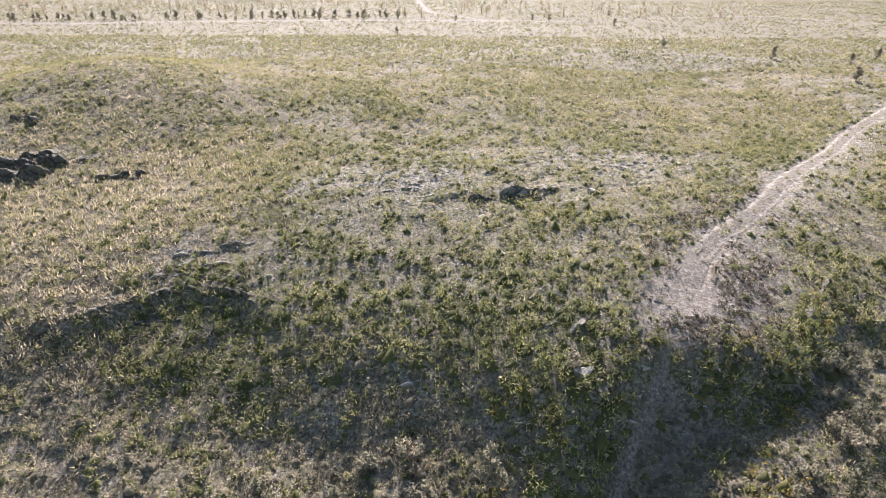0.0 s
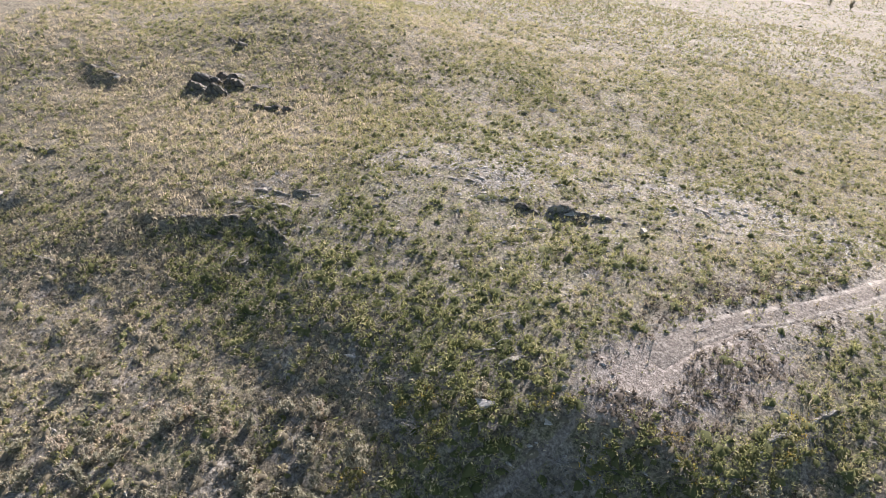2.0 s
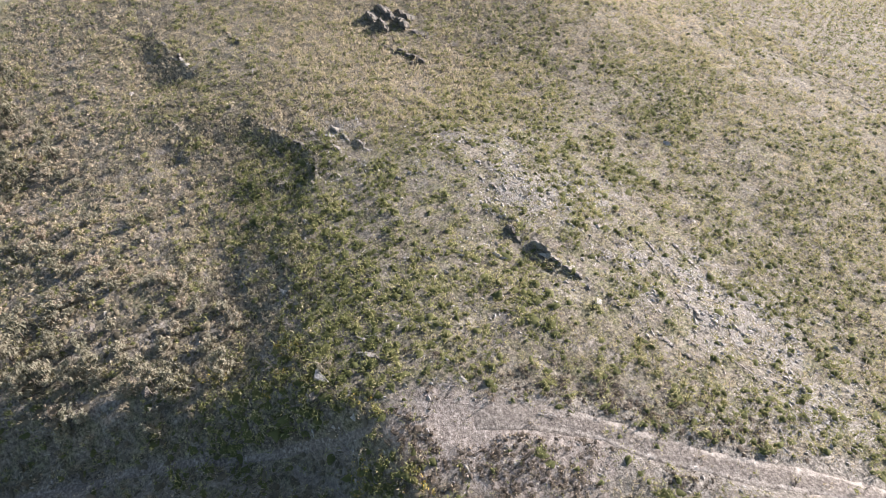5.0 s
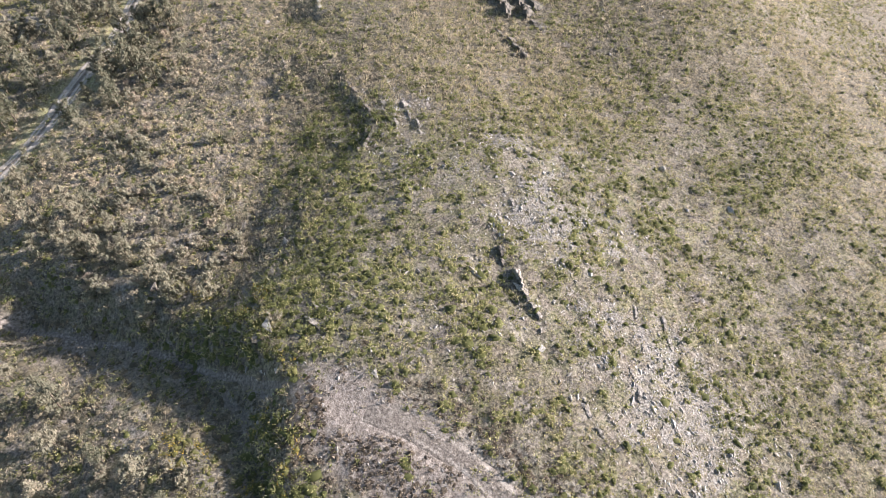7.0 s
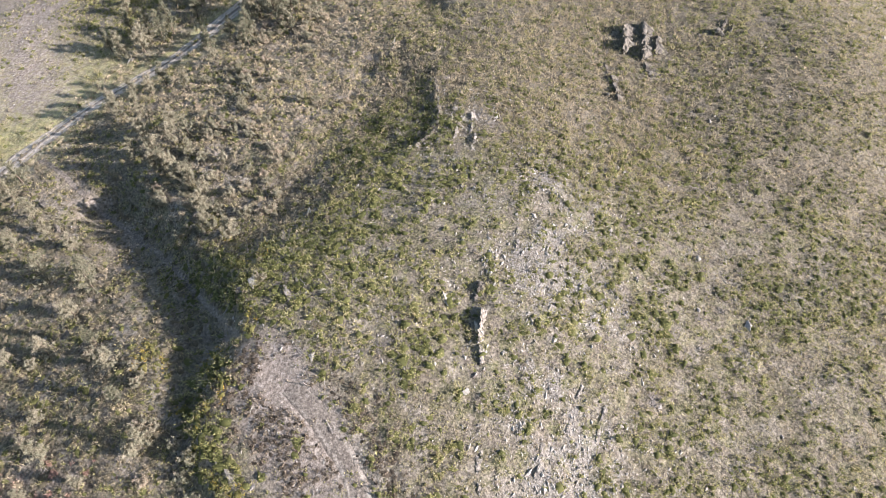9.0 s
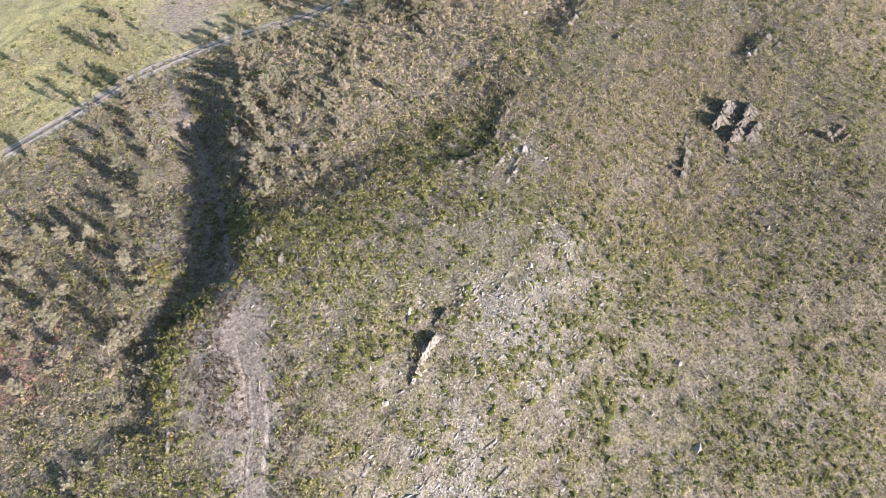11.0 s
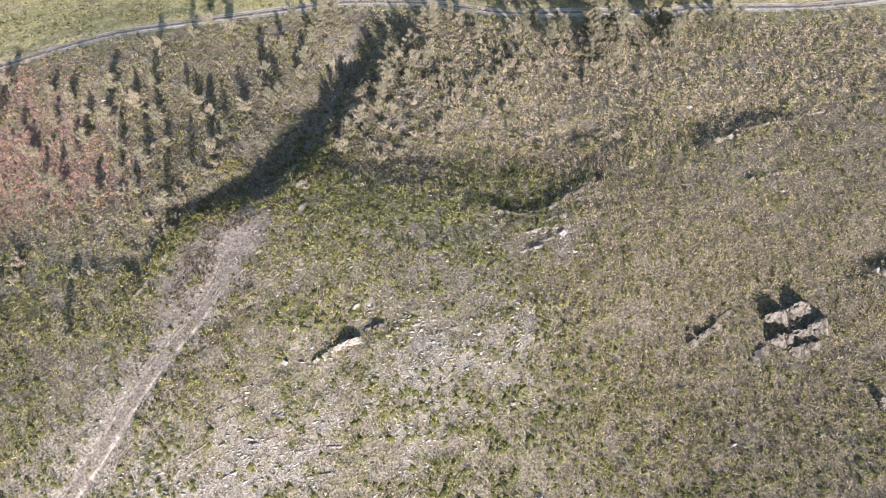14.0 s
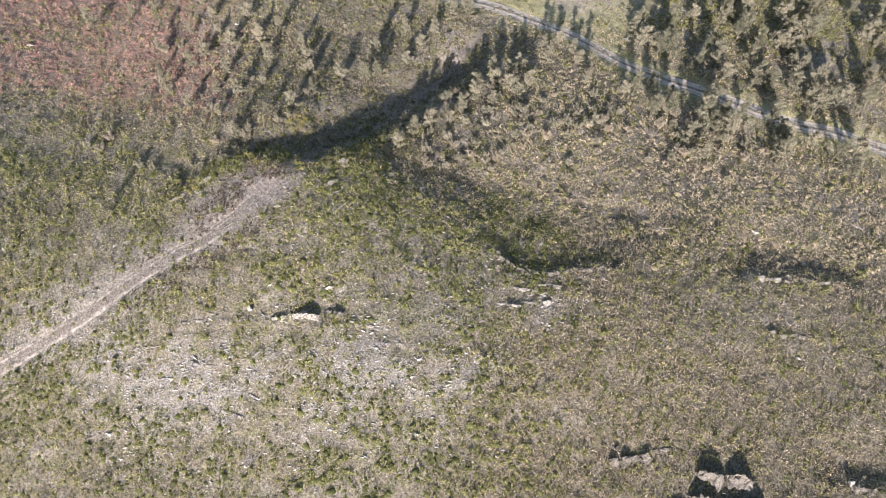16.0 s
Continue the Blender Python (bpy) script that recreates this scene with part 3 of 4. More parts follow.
# flowering gorse along the bank and the ditch
x, y = strew(-8, 30, -34, -8, 0.6)
close = np.max([np.exp(-(along(x, y, line)[0] / 0.9) ** 2) for line in FLOWER_LINES], 0)
x, y = keep(x, y, close * 0.65)
plants("flowering_gorse", x, y, GORSE, "green gorse with yellow flowers along the bank", 26, 0.44, 0.6, 0.16, 0.06, rng.uniform(0, 1, len(x)) ** 1.5)

# short turf between the shrubs
x, y = strew(-72, 52, -30, 52, 0.37)
chance = (0.55 + 0.4 * patches(x, y, 5, 93)) * beside_ruts(x, y) * (1 - 0.85 * bare_cover(x, y)) * (1 - 0.75 * stony_cover(x, y)) * (1 - 0.5 * worn_cover(x, y)) * (1 - 0.6 * thicket(x, y))
x, y = keep(x, y, chance)
straw = rng.random(len(x)) < 0.2 + 0.25 * smooth(-16, -30, x) * smooth(-28, -18, y) + 0.45 * smooth(0.4, 0.6, patches(x, y, 9, 99)) + 0.3 * np.maximum(dry_cover(x, y) - 0.4, 0)
plants("dry_turf", x[straw], y[straw], STRAW, "short straw-coloured turf between the shrubs", 7, 0.26, 0.1, 0.15, 0.055, rng.uniform(0.1, 0.8, straw.sum()), core=False)
plants("green_turf", x[~straw], y[~straw], GREEN, "short olive turf between the shrubs", 7, 0.26, 0.1, 0.15, 0.055, 0.6 * patches(x[~straw], y[~straw], 8, 101) + rng.uniform(0, 0.5, (~straw).sum()), core=False)

# dry twigs and litter between the plants
x, y = strew(-88, 62, -74, 52, 0.55)
chance = (0.5 + 0.4 * patches(x, y, 3, 91)) * beside_ruts(x, y) * smooth(52, 30, y) * smooth(-74, -58, y)
x, y = keep(x, y, chance)
plants("twig_litter", x, y, LITTER, "grey and brown dry twigs littering the ground", 5, 0.26, 0.06, 0.24, 0.035,
       rng.uniform(0, 1, len(x)), True, lying=0.3)

# stubble on the bare patch
x, y = strew(4, 30, -22, 6, 0.4)
off = along(x, y, TRACK_LINE)[0]
strip = np.exp(-((off + 2.9) / 1.3) ** 2) * smooth(9, 12, x) * smooth(26, 21, x)
chance = np.maximum(np.minimum(1, 1.3 * bare_cover(x, y)) * smooth(0.46, 0.56, patches(x, y, 3.4, 35)), 0.95 * strip) * (1 - 0.85 * roads(x, y))
x, y = keep(x, y, chance)
plants("brown_scrub", x, y, SCRUB, "short dark-brown scrub on bare earth", 16, 0.26, 0.15, 0.15, 0.055, rng.uniform(0.1, 1, len(x)))

# plants of the wide valley beyond
for y0, y1, gap, size, leaves in ((66, 130, 0.88, 0.9, 11), (130, 420, 1.9, 1.3, 7)):
    x, y = strew(-310, 300, y0, y1, gap)
    seen = (x > -100 - (y - 50) * 0.75) & (x < 90 + (y - 50) * 0.8)
    x, y = keep(x, y, seen * (0.45 + 0.55 * smooth(0.35, 0.6, 0.5 * patches(x, y, 26, 29) + 0.5 * value_noise(x, y, 4, 30))) * clear_of_roads(x, y))
    half = rng.random(len(x)) < 0.27
    plants("valley_grass", x[half], y[half], STRAW, "dry grass over the far valley side", leaves, 0.5, 0.2, 0.36, 0.12, rng.uniform(0, 0.4, half.sum()), True, grown=size)
    plants("valley_shrubs", x[~half], y[~half], GREEN, "green shrubs over the far valley side", leaves, 0.44, 0.32, 0.24, 0.13,
           0.75 * patches(x[~half], y[~half], 12, 37) + rng.uniform(-0.1, 0.4, (~half).sum()), grown=size)


def stones(name, x, y, size, flat, label, material):
    """Loose stones as one mesh, each an uneven lump of eight faces."""
    count = len(x)
    lump = np.array([(1, 0, 0), (0, 1, 0), (-1, 0, 0), (0, -1, 0), (0, 0, 1), (0, 0, -1)], float)
    shape = lump[None] * rng.uniform(0.55, 1.25, (count, 6, 1)) + rng.normal(0, 0.14, (count, 6, 3))
    shape[..., 2] *= flat
    turn = rng.normal(0.15, 0.5, count)
    c, s = np.cos(turn)[:, None], np.sin(turn)[:, None]
    px, py = shape[..., 0] * 1.7, shape[..., 1] * 0.8
    shape[..., 0], shape[..., 1] = px * c - py * s, px * s + py * c
    shape *= (size * rng.lognormal(0, 0.4, count))[:, None, None]
    shape += np.stack([x, y, land(x, y) + 0.3 * size * flat], -1)[:, None]
    tri = np.array([(0, 1, 4), (1, 2, 4), (2, 3, 4), (3, 0, 4), (1, 0, 5), (2, 1, 5), (3, 2, 5), (0, 3, 5)])
    faces = (np.arange(count)[:, None, None] * 6 + tri).reshape(-1, 3)
    return tagged(new(name, raw_mesh(name, shape.reshape(-1, 3), faces, material)), label, "stones", kind="stuff")


x, y = strew(-40, 34, -24, 28, 0.3)
x, y = keep(x, y, np.clip(stony_cover(x, y) * 0.6 + 0.02, 0, 1) * clear_of_roads(x, y))
stones("loose_stones", x, y, 0.105, 0.5, "pale loose stones strewn over the ridge", QUARTZ)
x, y = strew(-95, 70, -95, 66, 1.6)
x, y = keep(x, y, 0.05 + 0.25 * stony_cover(x, y))
stones("scattered_stones", x, y, 0.15, 0.6, "scattered pale stones among the shrubs", QUARTZ)


# ---- rocks ----
def block_mesh(size, seed):
    """A split piece of layered rock: flat broken faces and sharp corners, roughened."""
    r = random.Random(seed)
    bm = bmesh.new()
    for _ in range(18):
        p = [r.choice((-1, 1)) * r.random() ** 0.3 * 0.5 for _ in range(3)]
        bm.verts.new((p[0] * size[0], p[1] * size[1], p[2] * size[2]))
    bmesh.ops.convex_hull(bm, input=bm.verts[:])
    bmesh.ops.delete(bm, geom=[v for v in bm.verts if not v.link_faces], context="VERTS")
    bmesh.ops.subdivide_edges(bm, edges=bm.edges[:], cuts=2, use_grid_fill=True)
    shift = Vector((r.uniform(-50, 50), r.uniform(-50, 50), r.uniform(-50, 50)))
    for v in bm.verts:
        p = v.co
        rough = noise.noise_vector(p * 1.4 + shift) * 0.09 + noise.noise_vector(p * 4.0 + shift) * 0.07
        v.co = p + Vector((rough.x, rough.y, rough.z * 0.6)) * min(size[0], size[1], 1.0)
    return bm


def ledge_mesh(long, deep, tall, seed):
    """A broken ledge: steep on its low side (-y), its top dipping gently under the turf (+y)."""
    g = np.random.default_rng(seed)
    nu = max(7, int(long / 0.16))
    v = np.array([-0.10, -0.06, -0.03, 0.0, 0.02, 0.12, 0.26, 0.42, 0.6, 0.8, 1.0, 1.1])
    rise = np.array([-0.6, -0.1, 0.4, 0.78, 1.0, 0.96, 0.84, 0.7, 0.5, 0.28, 0.02, -0.5])
    u, vv = np.meshgrid(np.linspace(-0.5, 0.5, nu), v, indexing="ij")
    ends = 1 - np.abs(2 * u) ** 2.6
    px, py = u * long, vv * deep
    blocks = lattice(np.floor(px / 0.55 + seed), np.floor(py / 0.4), seed) - 0.5
    jag = lattice(np.floor(px / 0.35), seed * 1.0, 5) - 0.5
    pz = tall * rise[None] * (0.55 + 0.8 * value_noise(px + 5.3 * seed, px * 0, 1.1, seed + 3)) * (0.35 + 0.65 * ends) + blocks * 0.3 * tall * (rise[None] > 0.1) * (rise[None] < 0.99)
    pz += tall * 0.16 * jag * (rise[None] > 0.7) + 0.35 * tall * (patches(px + 7 * seed, py, 0.8, seed) - 0.5) - 0.12 * (1 - ends)
    py = py * (0.5 + 0.5 * ends ** 0.5) * (0.55 + 0.9 * value_noise(px + 3.1 * seed, px * 0, 0.7, seed))
    py = py + 0.22 * min(deep, 1.2) * jag * (vv < 0.3) + 0.12 * deep * (value_noise(px, py, 0.5, seed) - 0.5) + g.normal(0, 0.05, px.shape)
    px = px * (1 - 0.12 * vv) + g.normal(0, 0.03, px.shape)
    n = len(v)
    at = (np.arange(nu - 1)[:, None] * n + np.arange(n - 1)).ravel()
    rim = list(range(n))
    faces = np.stack([at, at + n, at + n + 1, at + 1], -1)
    verts = np.stack([px, py, pz], -1).reshape(-1, 3)
    bm = bmesh.new()
    made = [bm.verts.new(p) for p in verts.tolist()]
    for f in faces.tolist():
        bm.faces.new([made[k] for k in f])
    for first in (0, (nu - 1) * n):
        bm.faces.new([made[first + k] for k in (rim if first == 0 else rim[::-1])])
    return bm


def outcrop(label, ridges, seed, material=None, deep=None):
    """Broken slabs that stick out of the hill in ridges: from x, y to x, y, how high, how many."""
    root = new("rock_outcrop")
    x, y = ridges[0][:2]
    root.location = (x, y, height(x, y))
    r = random.Random(seed)
    n = 0
    for x0, y0, x1, y1, tall, count in ridges:
        if x1 < x0:
            x0, y0, x1, y1 = x1, y1, x0, y0
        run = math.hypot(x1 - x0, y1 - y0)
        turn = math.degrees(math.atan2(y1 - y0, x1 - x0))
        count = max(1, round(count * 0.6))
        for k in range(count):
            u = (k + r.uniform(0.35, 0.65)) / count
            px, py = x0 + (x1 - x0) * u, y0 + (y1 - y0) * u + r.uniform(-0.22, 0.22)
            long = run / count * r.uniform(1.05, 1.4)
            out = tall * r.uniform(0.65, 1.15)
            out *= 0.6 if tall < 0.2 else 1.0
            back = deep or max(0.26, out * r.uniform(1.1, 1.7))
            ob = part("rock_slab", ledge_mesh(long, back, out, seed * 31 + n), material or ROCK, root)
            ob.matrix_local = pose(px - x, py - y, height(px, py) - root.location.z, r.uniform(-3, 4), r.uniform(-6, 6), turn + r.uniform(-9, 9))
            n += 1
    return tagged(root, label, "rock", "rock outcrops")


outcrop("large dark outcrop of broken layered rock slabs",
        [(-48.0, 7.7, -53.8, 7.0, 1.1, 3), (-47.5, 10.1, -54.9, 9.6, 1.0, 5), (-48.7, 12.1, -53.2, 11.5, 0.75, 3), (-43.8, 11.6, -46.6, 10.6, 0.3, 3)], 3, None, 1.4)
outcrop("low ridge of tilted grey rock slabs", [(-37.9, 8.6, -42.4, 6.6, 0.65, 7), (-39.0, 8.0, -40.6, 7.6, 0.4, 2), (-43.0, 6.2, -45.0, 5.6, 0.2, 2)], 5)
outcrop("dark jagged rock stubs in dry grass", [(-55.0, 19.6, -58.6, 21.0, 0.75, 6), (-55.6, 21.4, -57.8, 22.2, 0.4, 3), (-54.0, 17.4, -55.0, 17.6, 0.3, 2)], 7)
outcrop("broken rock ledge in green heath", [(-64.4, 5.3, -70.2, 5.5, 0.5, 7), (-66.0, 6.8, -69.6, 7.2, 0.3, 4)], 9)
outcrop("weathered grey scarp of thin rock layers",
        [(-20.4, -14.4, -23.4, -12.8, 0.36, 6), (-23.4, -12.8, -26.4, -12.6, 0.36, 6), (-26.4, -12.6, -31.2, -14.3, 0.34, 9), (-31.2, -14.3, -34.6, -15.8, 0.25, 5), (-22.4, -14.4, -26.8, -14.0, 0.25, 6), (-25.4, -15.4, -30.0, -15.6, 0.2, 5), (-21.6, -11.4, -29.0, -11.4, 0.16, 8)], 11)
outcrop("thin flat rock ribs in bare ground",
        [(-21.6, -6.8, -24.8, -7.5, 0.22, 4), (-24.6, -8.0, -28.4, -8.7, 0.24, 5), (-23.6, -9.6, -27.2, -10.2, 0.2, 4), (-26.4, -10.8, -29.4, -11.2, 0.2, 3)], 13, PALE_ROCK)
outcrop("sunlit pale rock ledge above the slope", [(-54.4, -19.2, -59.2, -20.4, 0.5, 6), (-60.8, -20.6, -64.4, -20.9, 0.35, 4), (-66.4, -20.9, -73.0, -21.2, 0.2, 4)], 15, PALE_ROCK)
outcrop("thin rock rib among olive shrubs", [(-55.8, -11.5, -60.6, -12.1, 0.28, 6), (-57.4, -13.4, -59.2, -13.8, 0.14, 2)], 17)
outcrop("upright pale rock fin with a shaded face", [(-0.9, -0.4, 1.3, 0.15, 1.2, 2), (1.2, 0.15, 2.8, 0.6, 0.55, 2), (2.8, 0.6, 4.6, 1.1, 0.25, 3)], 19, PALE_ROCK, 0.5)
outcrop("small jagged slab pair on the ridge", [(-1.4, -0.9, -3.7, -1.3, 0.5, 4)], 21)
outcrop("low pale rock ribs on stony ground", [(-5.0, -0.2, -9.2, -0.6, 0.16, 5), (-9.4, 1.3, -12.4, 0.8, 0.14, 3)], 23, PALE_ROCK)
outcrop("flat pale rock ribs beside the track", [(17.0, 4.3, 11.6, 2.9, 0.14, 6), (20.6, 10.7, 17.2, 11.5, 0.16, 4), (8.6, 10.2, 3.4, 10.8, 0.1, 5), (13.0, 8.2, 9.6, 8.4, 0.1, 4), (8.2, 12.6, 4.0, 13.0, 0.1, 4)], 25, PALE_ROCK)
outcrop("narrow rock rib at the edge of the bank", [(2.6, -19.6, 3.9, -18.5, 0.4, 2), (0.8, -18.9, 1.6, -18.4, 0.2, 1)], 27, PALE_ROCK)
outcrop("pale rocks lining the old ditch", [(22.2, -14.2, 24.4, -11.6, 0.22, 4), (26.8, -5.4, 31.6, -2.4, 0.08, 6), (31.8, 1.6, 32.6, 4.4, 0.18, 2), (19.4, -18.6, 21.2, -15.6, 0.25, 3)], 29, PALE_ROCK)


def boulder(x, y, size, seed, label):
    ob = part("boulder", block_mesh((size, size * 0.7, size * 0.6), seed), QUARTZ if "white" in label else ROCK, None)
    ob.matrix_local = pose(x, y, height(x, y) + 0.2 * size, 8, -6, seed * 47)
    return tagged(ob, label, "boulder", "single boulders")


for n, (x, y, size, label) in enumerate([
        (2.85, -22.7, 1.25, "large white boulder on the shaded bank"), (3.8, -23.8, 0.9, "grey boulder half hidden in gorse"),
        (7.7, 0.7, 0.75, "white angular stone beside the rock fin"), (-19.3, 6.5, 0.5, "small white stone in short grass"),
        (-16, 20.4, 0.6, "small white stone in dry grass"), (-64.6, 5.1, 0.8, "white boulder at the end of a ledge"),
        (-58.6, -19.6, 0.9, "pale boulder on the rock ledge"), (-6.0, -35.6, 1.1, "grey boulder among bushes"),
        (-61.4, -23.6, 0.6, "round white stone below the ledge"), (16.8, 5.1, 0.6, "pale stone beside the track"),
        (0.2, -50.8, 1.1, "pale rock by the gully trees"), (-1.6, -53.6, 1.3, "pale rock on the gully edge"), (-4.2, -57.6, 1.2, "broad pale rock below the road"), (-38.6, 7.0, 0.6, "pale stone beside low rock slabs")]):
    boulder(x, y, size, n + 1, label)


# ---- dead wood ----
def tube(bm, points, radii, sides=5):
    rings = []
    for n, (p, r) in enumerate(zip(points, radii)):
        ahead = (Vector(points[min(n + 1, len(points) - 1)]) - Vector(points[max(n - 1, 0)])).normalized()
        a = ahead.orthogonal().normalized()
        b = ahead.cross(a)
        rings.append([bm.verts.new(Vector(p) + r * (math.cos(k * 2 * math.pi / sides) * a + math.sin(k * 2 * math.pi / sides) * b)) for k in range(sides)])
    for low, high in zip(rings[:-1], rings[1:]):
        for k in range(sides):
            bm.faces.new((low[k], low[(k + 1) % sides], high[(k + 1) % sides], high[k]))
    bm.faces.new(rings[-1])
    bm.faces.new(rings[0][::-1])


def crooked(start, way, long, r, bend=0.12, count=6):
    pts, p, d = [], Vector(start), Vector(way).normalized()
    for n in range(count):
        pts.append(p.copy())
        d = (d + Vector((r.uniform(-bend, bend), r.uniform(-bend, bend), r.uniform(-bend, bend)))).normalized()
        p = p + d * long / (count - 1)
    return pts


def fallen_branch(x, y, long, turn, seed):
    r = random.Random(seed)
    bm = bmesh.new()
    pts = crooked((-long / 2, 0, 0.08), (1, 0, 0.02), long, r, 0.07)
    tube(bm, pts, [0.034 * (1 - 0.12 * n) for n in range(len(pts))], 6)
    ob = part("fallen_branch", bm, DEADWOOD, None)
    for k in range(3):
        twig = bmesh.new()
        side = r.choice((-1, 1))
        p = crooked(pts[2 + k % 3], (1, side * r.uniform(0.5, 1.1), 0.15), long * r.uniform(0.2, 0.4), r, 0.15, 4)
        tube(twig, p, [0.025, 0.02, 0.015, 0.008], 4)
        part("twig", twig, DEADWOOD, ob)
    slope = math.degrees(math.atan2(height(x + math.cos(radians(turn)), y + math.sin(radians(turn))) - height(x, y), 1))
    ob.matrix_local = pose(x, y, height(x, y) + 0.05, 0, -slope, turn)
    return tagged(ob, "bleached fallen branch lying among low shrubs", "branch", "fallen branches")


for n, (x, y, long, turn) in enumerate([(18.4, 7.7, 2.8, 20), (22.6, 9.0, 1.5, 18), (-19.6, 2.0, 2.6, 80), (-28.8, 20.9, 2.0, 150), (5.2, 6.2, 1.9, 55),
                                        (-25, -17.5, 2.2, 60), (-31, -22, 1.8, 110), (-21, -22, 2, 35), (-8, -14.2, 1.6, 120), (0.5, -15.5, 2.2, 60), (1.8, -17.6, 1.6, 55),
                                        (-42, -24, 2.2, 15), (-47, -12.4, 1.6, 160), (-13, 15, 2.0, 75), (-3, 22, 1.7, 100), (9, 19, 2.0, 60), (-35, -2, 1.8, 140),
                                        (24, -34, 2.2, 70), (29, -28, 1.6, 20), (-52, 14.5, 1.5, 60), (10.9, -11.5, 1.1, 30), (14.4, -9.6, 1.4, 50), (-24, 33, 2, 10)]):
    fallen_branch(x, y, long, turn, n)


def dead_bush_mesh(seed, stems=34):
    r = random.Random(seed)
    bm = bmesh.new()
    for _ in range(stems):
        a, lean = r.uniform(0, 6.28), r.uniform(0.3, 1.5)
        p = crooked((r.uniform(-0.2, 0.2), r.uniform(-0.2, 0.2), 0), (math.cos(a) * lean, math.sin(a) * lean, 0.8), r.uniform(0.6, 1.3), r, 0.22, 5)
        tube(bm, p, [0.022, 0.018, 0.014, 0.01, 0.006], 3)
    me = bpy.data.meshes.new("dead_bush")
    bm.to_mesh(me)
    bm.free()
    me.materials.append(TWIGS)
    return me


DEAD = [dead_bush_mesh(s) for s in (1, 2, 3)]
r = random.Random(5)
dead_places = [(6.2, -8.2), (7.6, -9.4), (5.0, -6.6), (4.4, 5.8), (2.6, 7.4), (-23.5, -16.4), (-26, -17), (-21.5, -17.8), (-28.5, -16.6), (-12, 16.5), (18, 17), (-58, -16), (-63, -5), (-72, -14)]
dead_places += [(r.uniform(-40, 12), r.uniform(-44, -22)) for _ in range(40)] + [(r.uniform(-75, 25), r.uniform(-22, 35)) for _ in range(46)]
for n, (x, y) in enumerate(dead_places):
    ob = part("dead_bush", DEAD[n % 3], None, None)
    ob.matrix_local = pose(x, y, height(x, y) - 0.02, 0, 0, r.uniform(0, 360)) @ Matrix.Diagonal((*[r.uniform(0.7, 1.35)] * 2, r.uniform(0.4, 0.8), 1))
    tagged(ob, "leafless grey dead bush with tangled twigs", "bush", "dead bushes")

stake = bmesh.new()
tube(stake, [(0, 0, -0.1), (0.02, 0, 0.35), (0.03, 0.01, 0.7), (0.03, 0.01, 0.74)], [0.035, 0.035, 0.033, 0.015], 6)
stake = part("wooden_stake", stake, DEADWOOD, None)
stake.matrix_local = pose(11.5, -13, height(11.5, -13), 14, 8, 0)
tagged(stake, "short pale wooden stake in the bare earth", "stake")


# ---- trees and bushes ----
def leaf_cloud(name, centres, sizes, leaves, length, width, material, tone, seed, core=0.8):
    """A crown: many small leaves round the tips of the limbs."""
    g = np.random.default_rng(seed)
    c = np.repeat(np.array(centres), leaves, 0)
    s = np.repeat(np.array(sizes), leaves)[:, None]
    way = g.normal(0, 1, c.shape)
    way /= np.linalg.norm(way, axis=1)[:, None]
    base = c + way * s * g.uniform(0.2, 1, (len(c), 1)) * (1, 1, 0.8)
    way = way + g.normal(0, 0.5, c.shape) + (0, 0, 0.25)
    way /= np.linalg.norm(way, axis=1)[:, None]
    across = np.cross(way, g.normal(0, 1, c.shape))
    across /= np.linalg.norm(across, axis=1)[:, None] + 1e-6
    wide, long = width * g.uniform(0.6, 1.4, (len(c), 1)), length * g.uniform(0.6, 1.4, (len(c), 1))
    corners = np.stack([base - across * wide / 2, base + across * wide / 2, base + way * long], 1).reshape(-1, 3)
    clump = np.clip(tone + g.normal(0, 0.13, len(centres)), 0, 1)
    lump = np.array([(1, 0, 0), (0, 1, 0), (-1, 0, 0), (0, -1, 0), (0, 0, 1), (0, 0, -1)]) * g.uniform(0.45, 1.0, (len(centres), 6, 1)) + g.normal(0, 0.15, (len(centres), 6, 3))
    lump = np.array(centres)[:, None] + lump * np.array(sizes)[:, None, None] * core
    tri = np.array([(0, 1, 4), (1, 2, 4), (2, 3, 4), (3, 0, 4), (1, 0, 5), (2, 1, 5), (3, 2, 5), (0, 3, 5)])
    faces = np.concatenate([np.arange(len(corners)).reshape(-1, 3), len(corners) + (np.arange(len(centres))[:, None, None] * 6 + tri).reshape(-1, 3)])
    # lumps inside the crown: lower tone and dim put inner shade into their colour
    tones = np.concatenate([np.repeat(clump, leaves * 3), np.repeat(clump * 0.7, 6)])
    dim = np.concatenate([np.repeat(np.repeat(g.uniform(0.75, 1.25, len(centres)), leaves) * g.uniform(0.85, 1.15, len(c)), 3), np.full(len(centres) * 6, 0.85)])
    return raw_mesh(name, np.concatenate([corners, lump.reshape(-1, 3)]), faces, material, tone=tones, dim=dim)


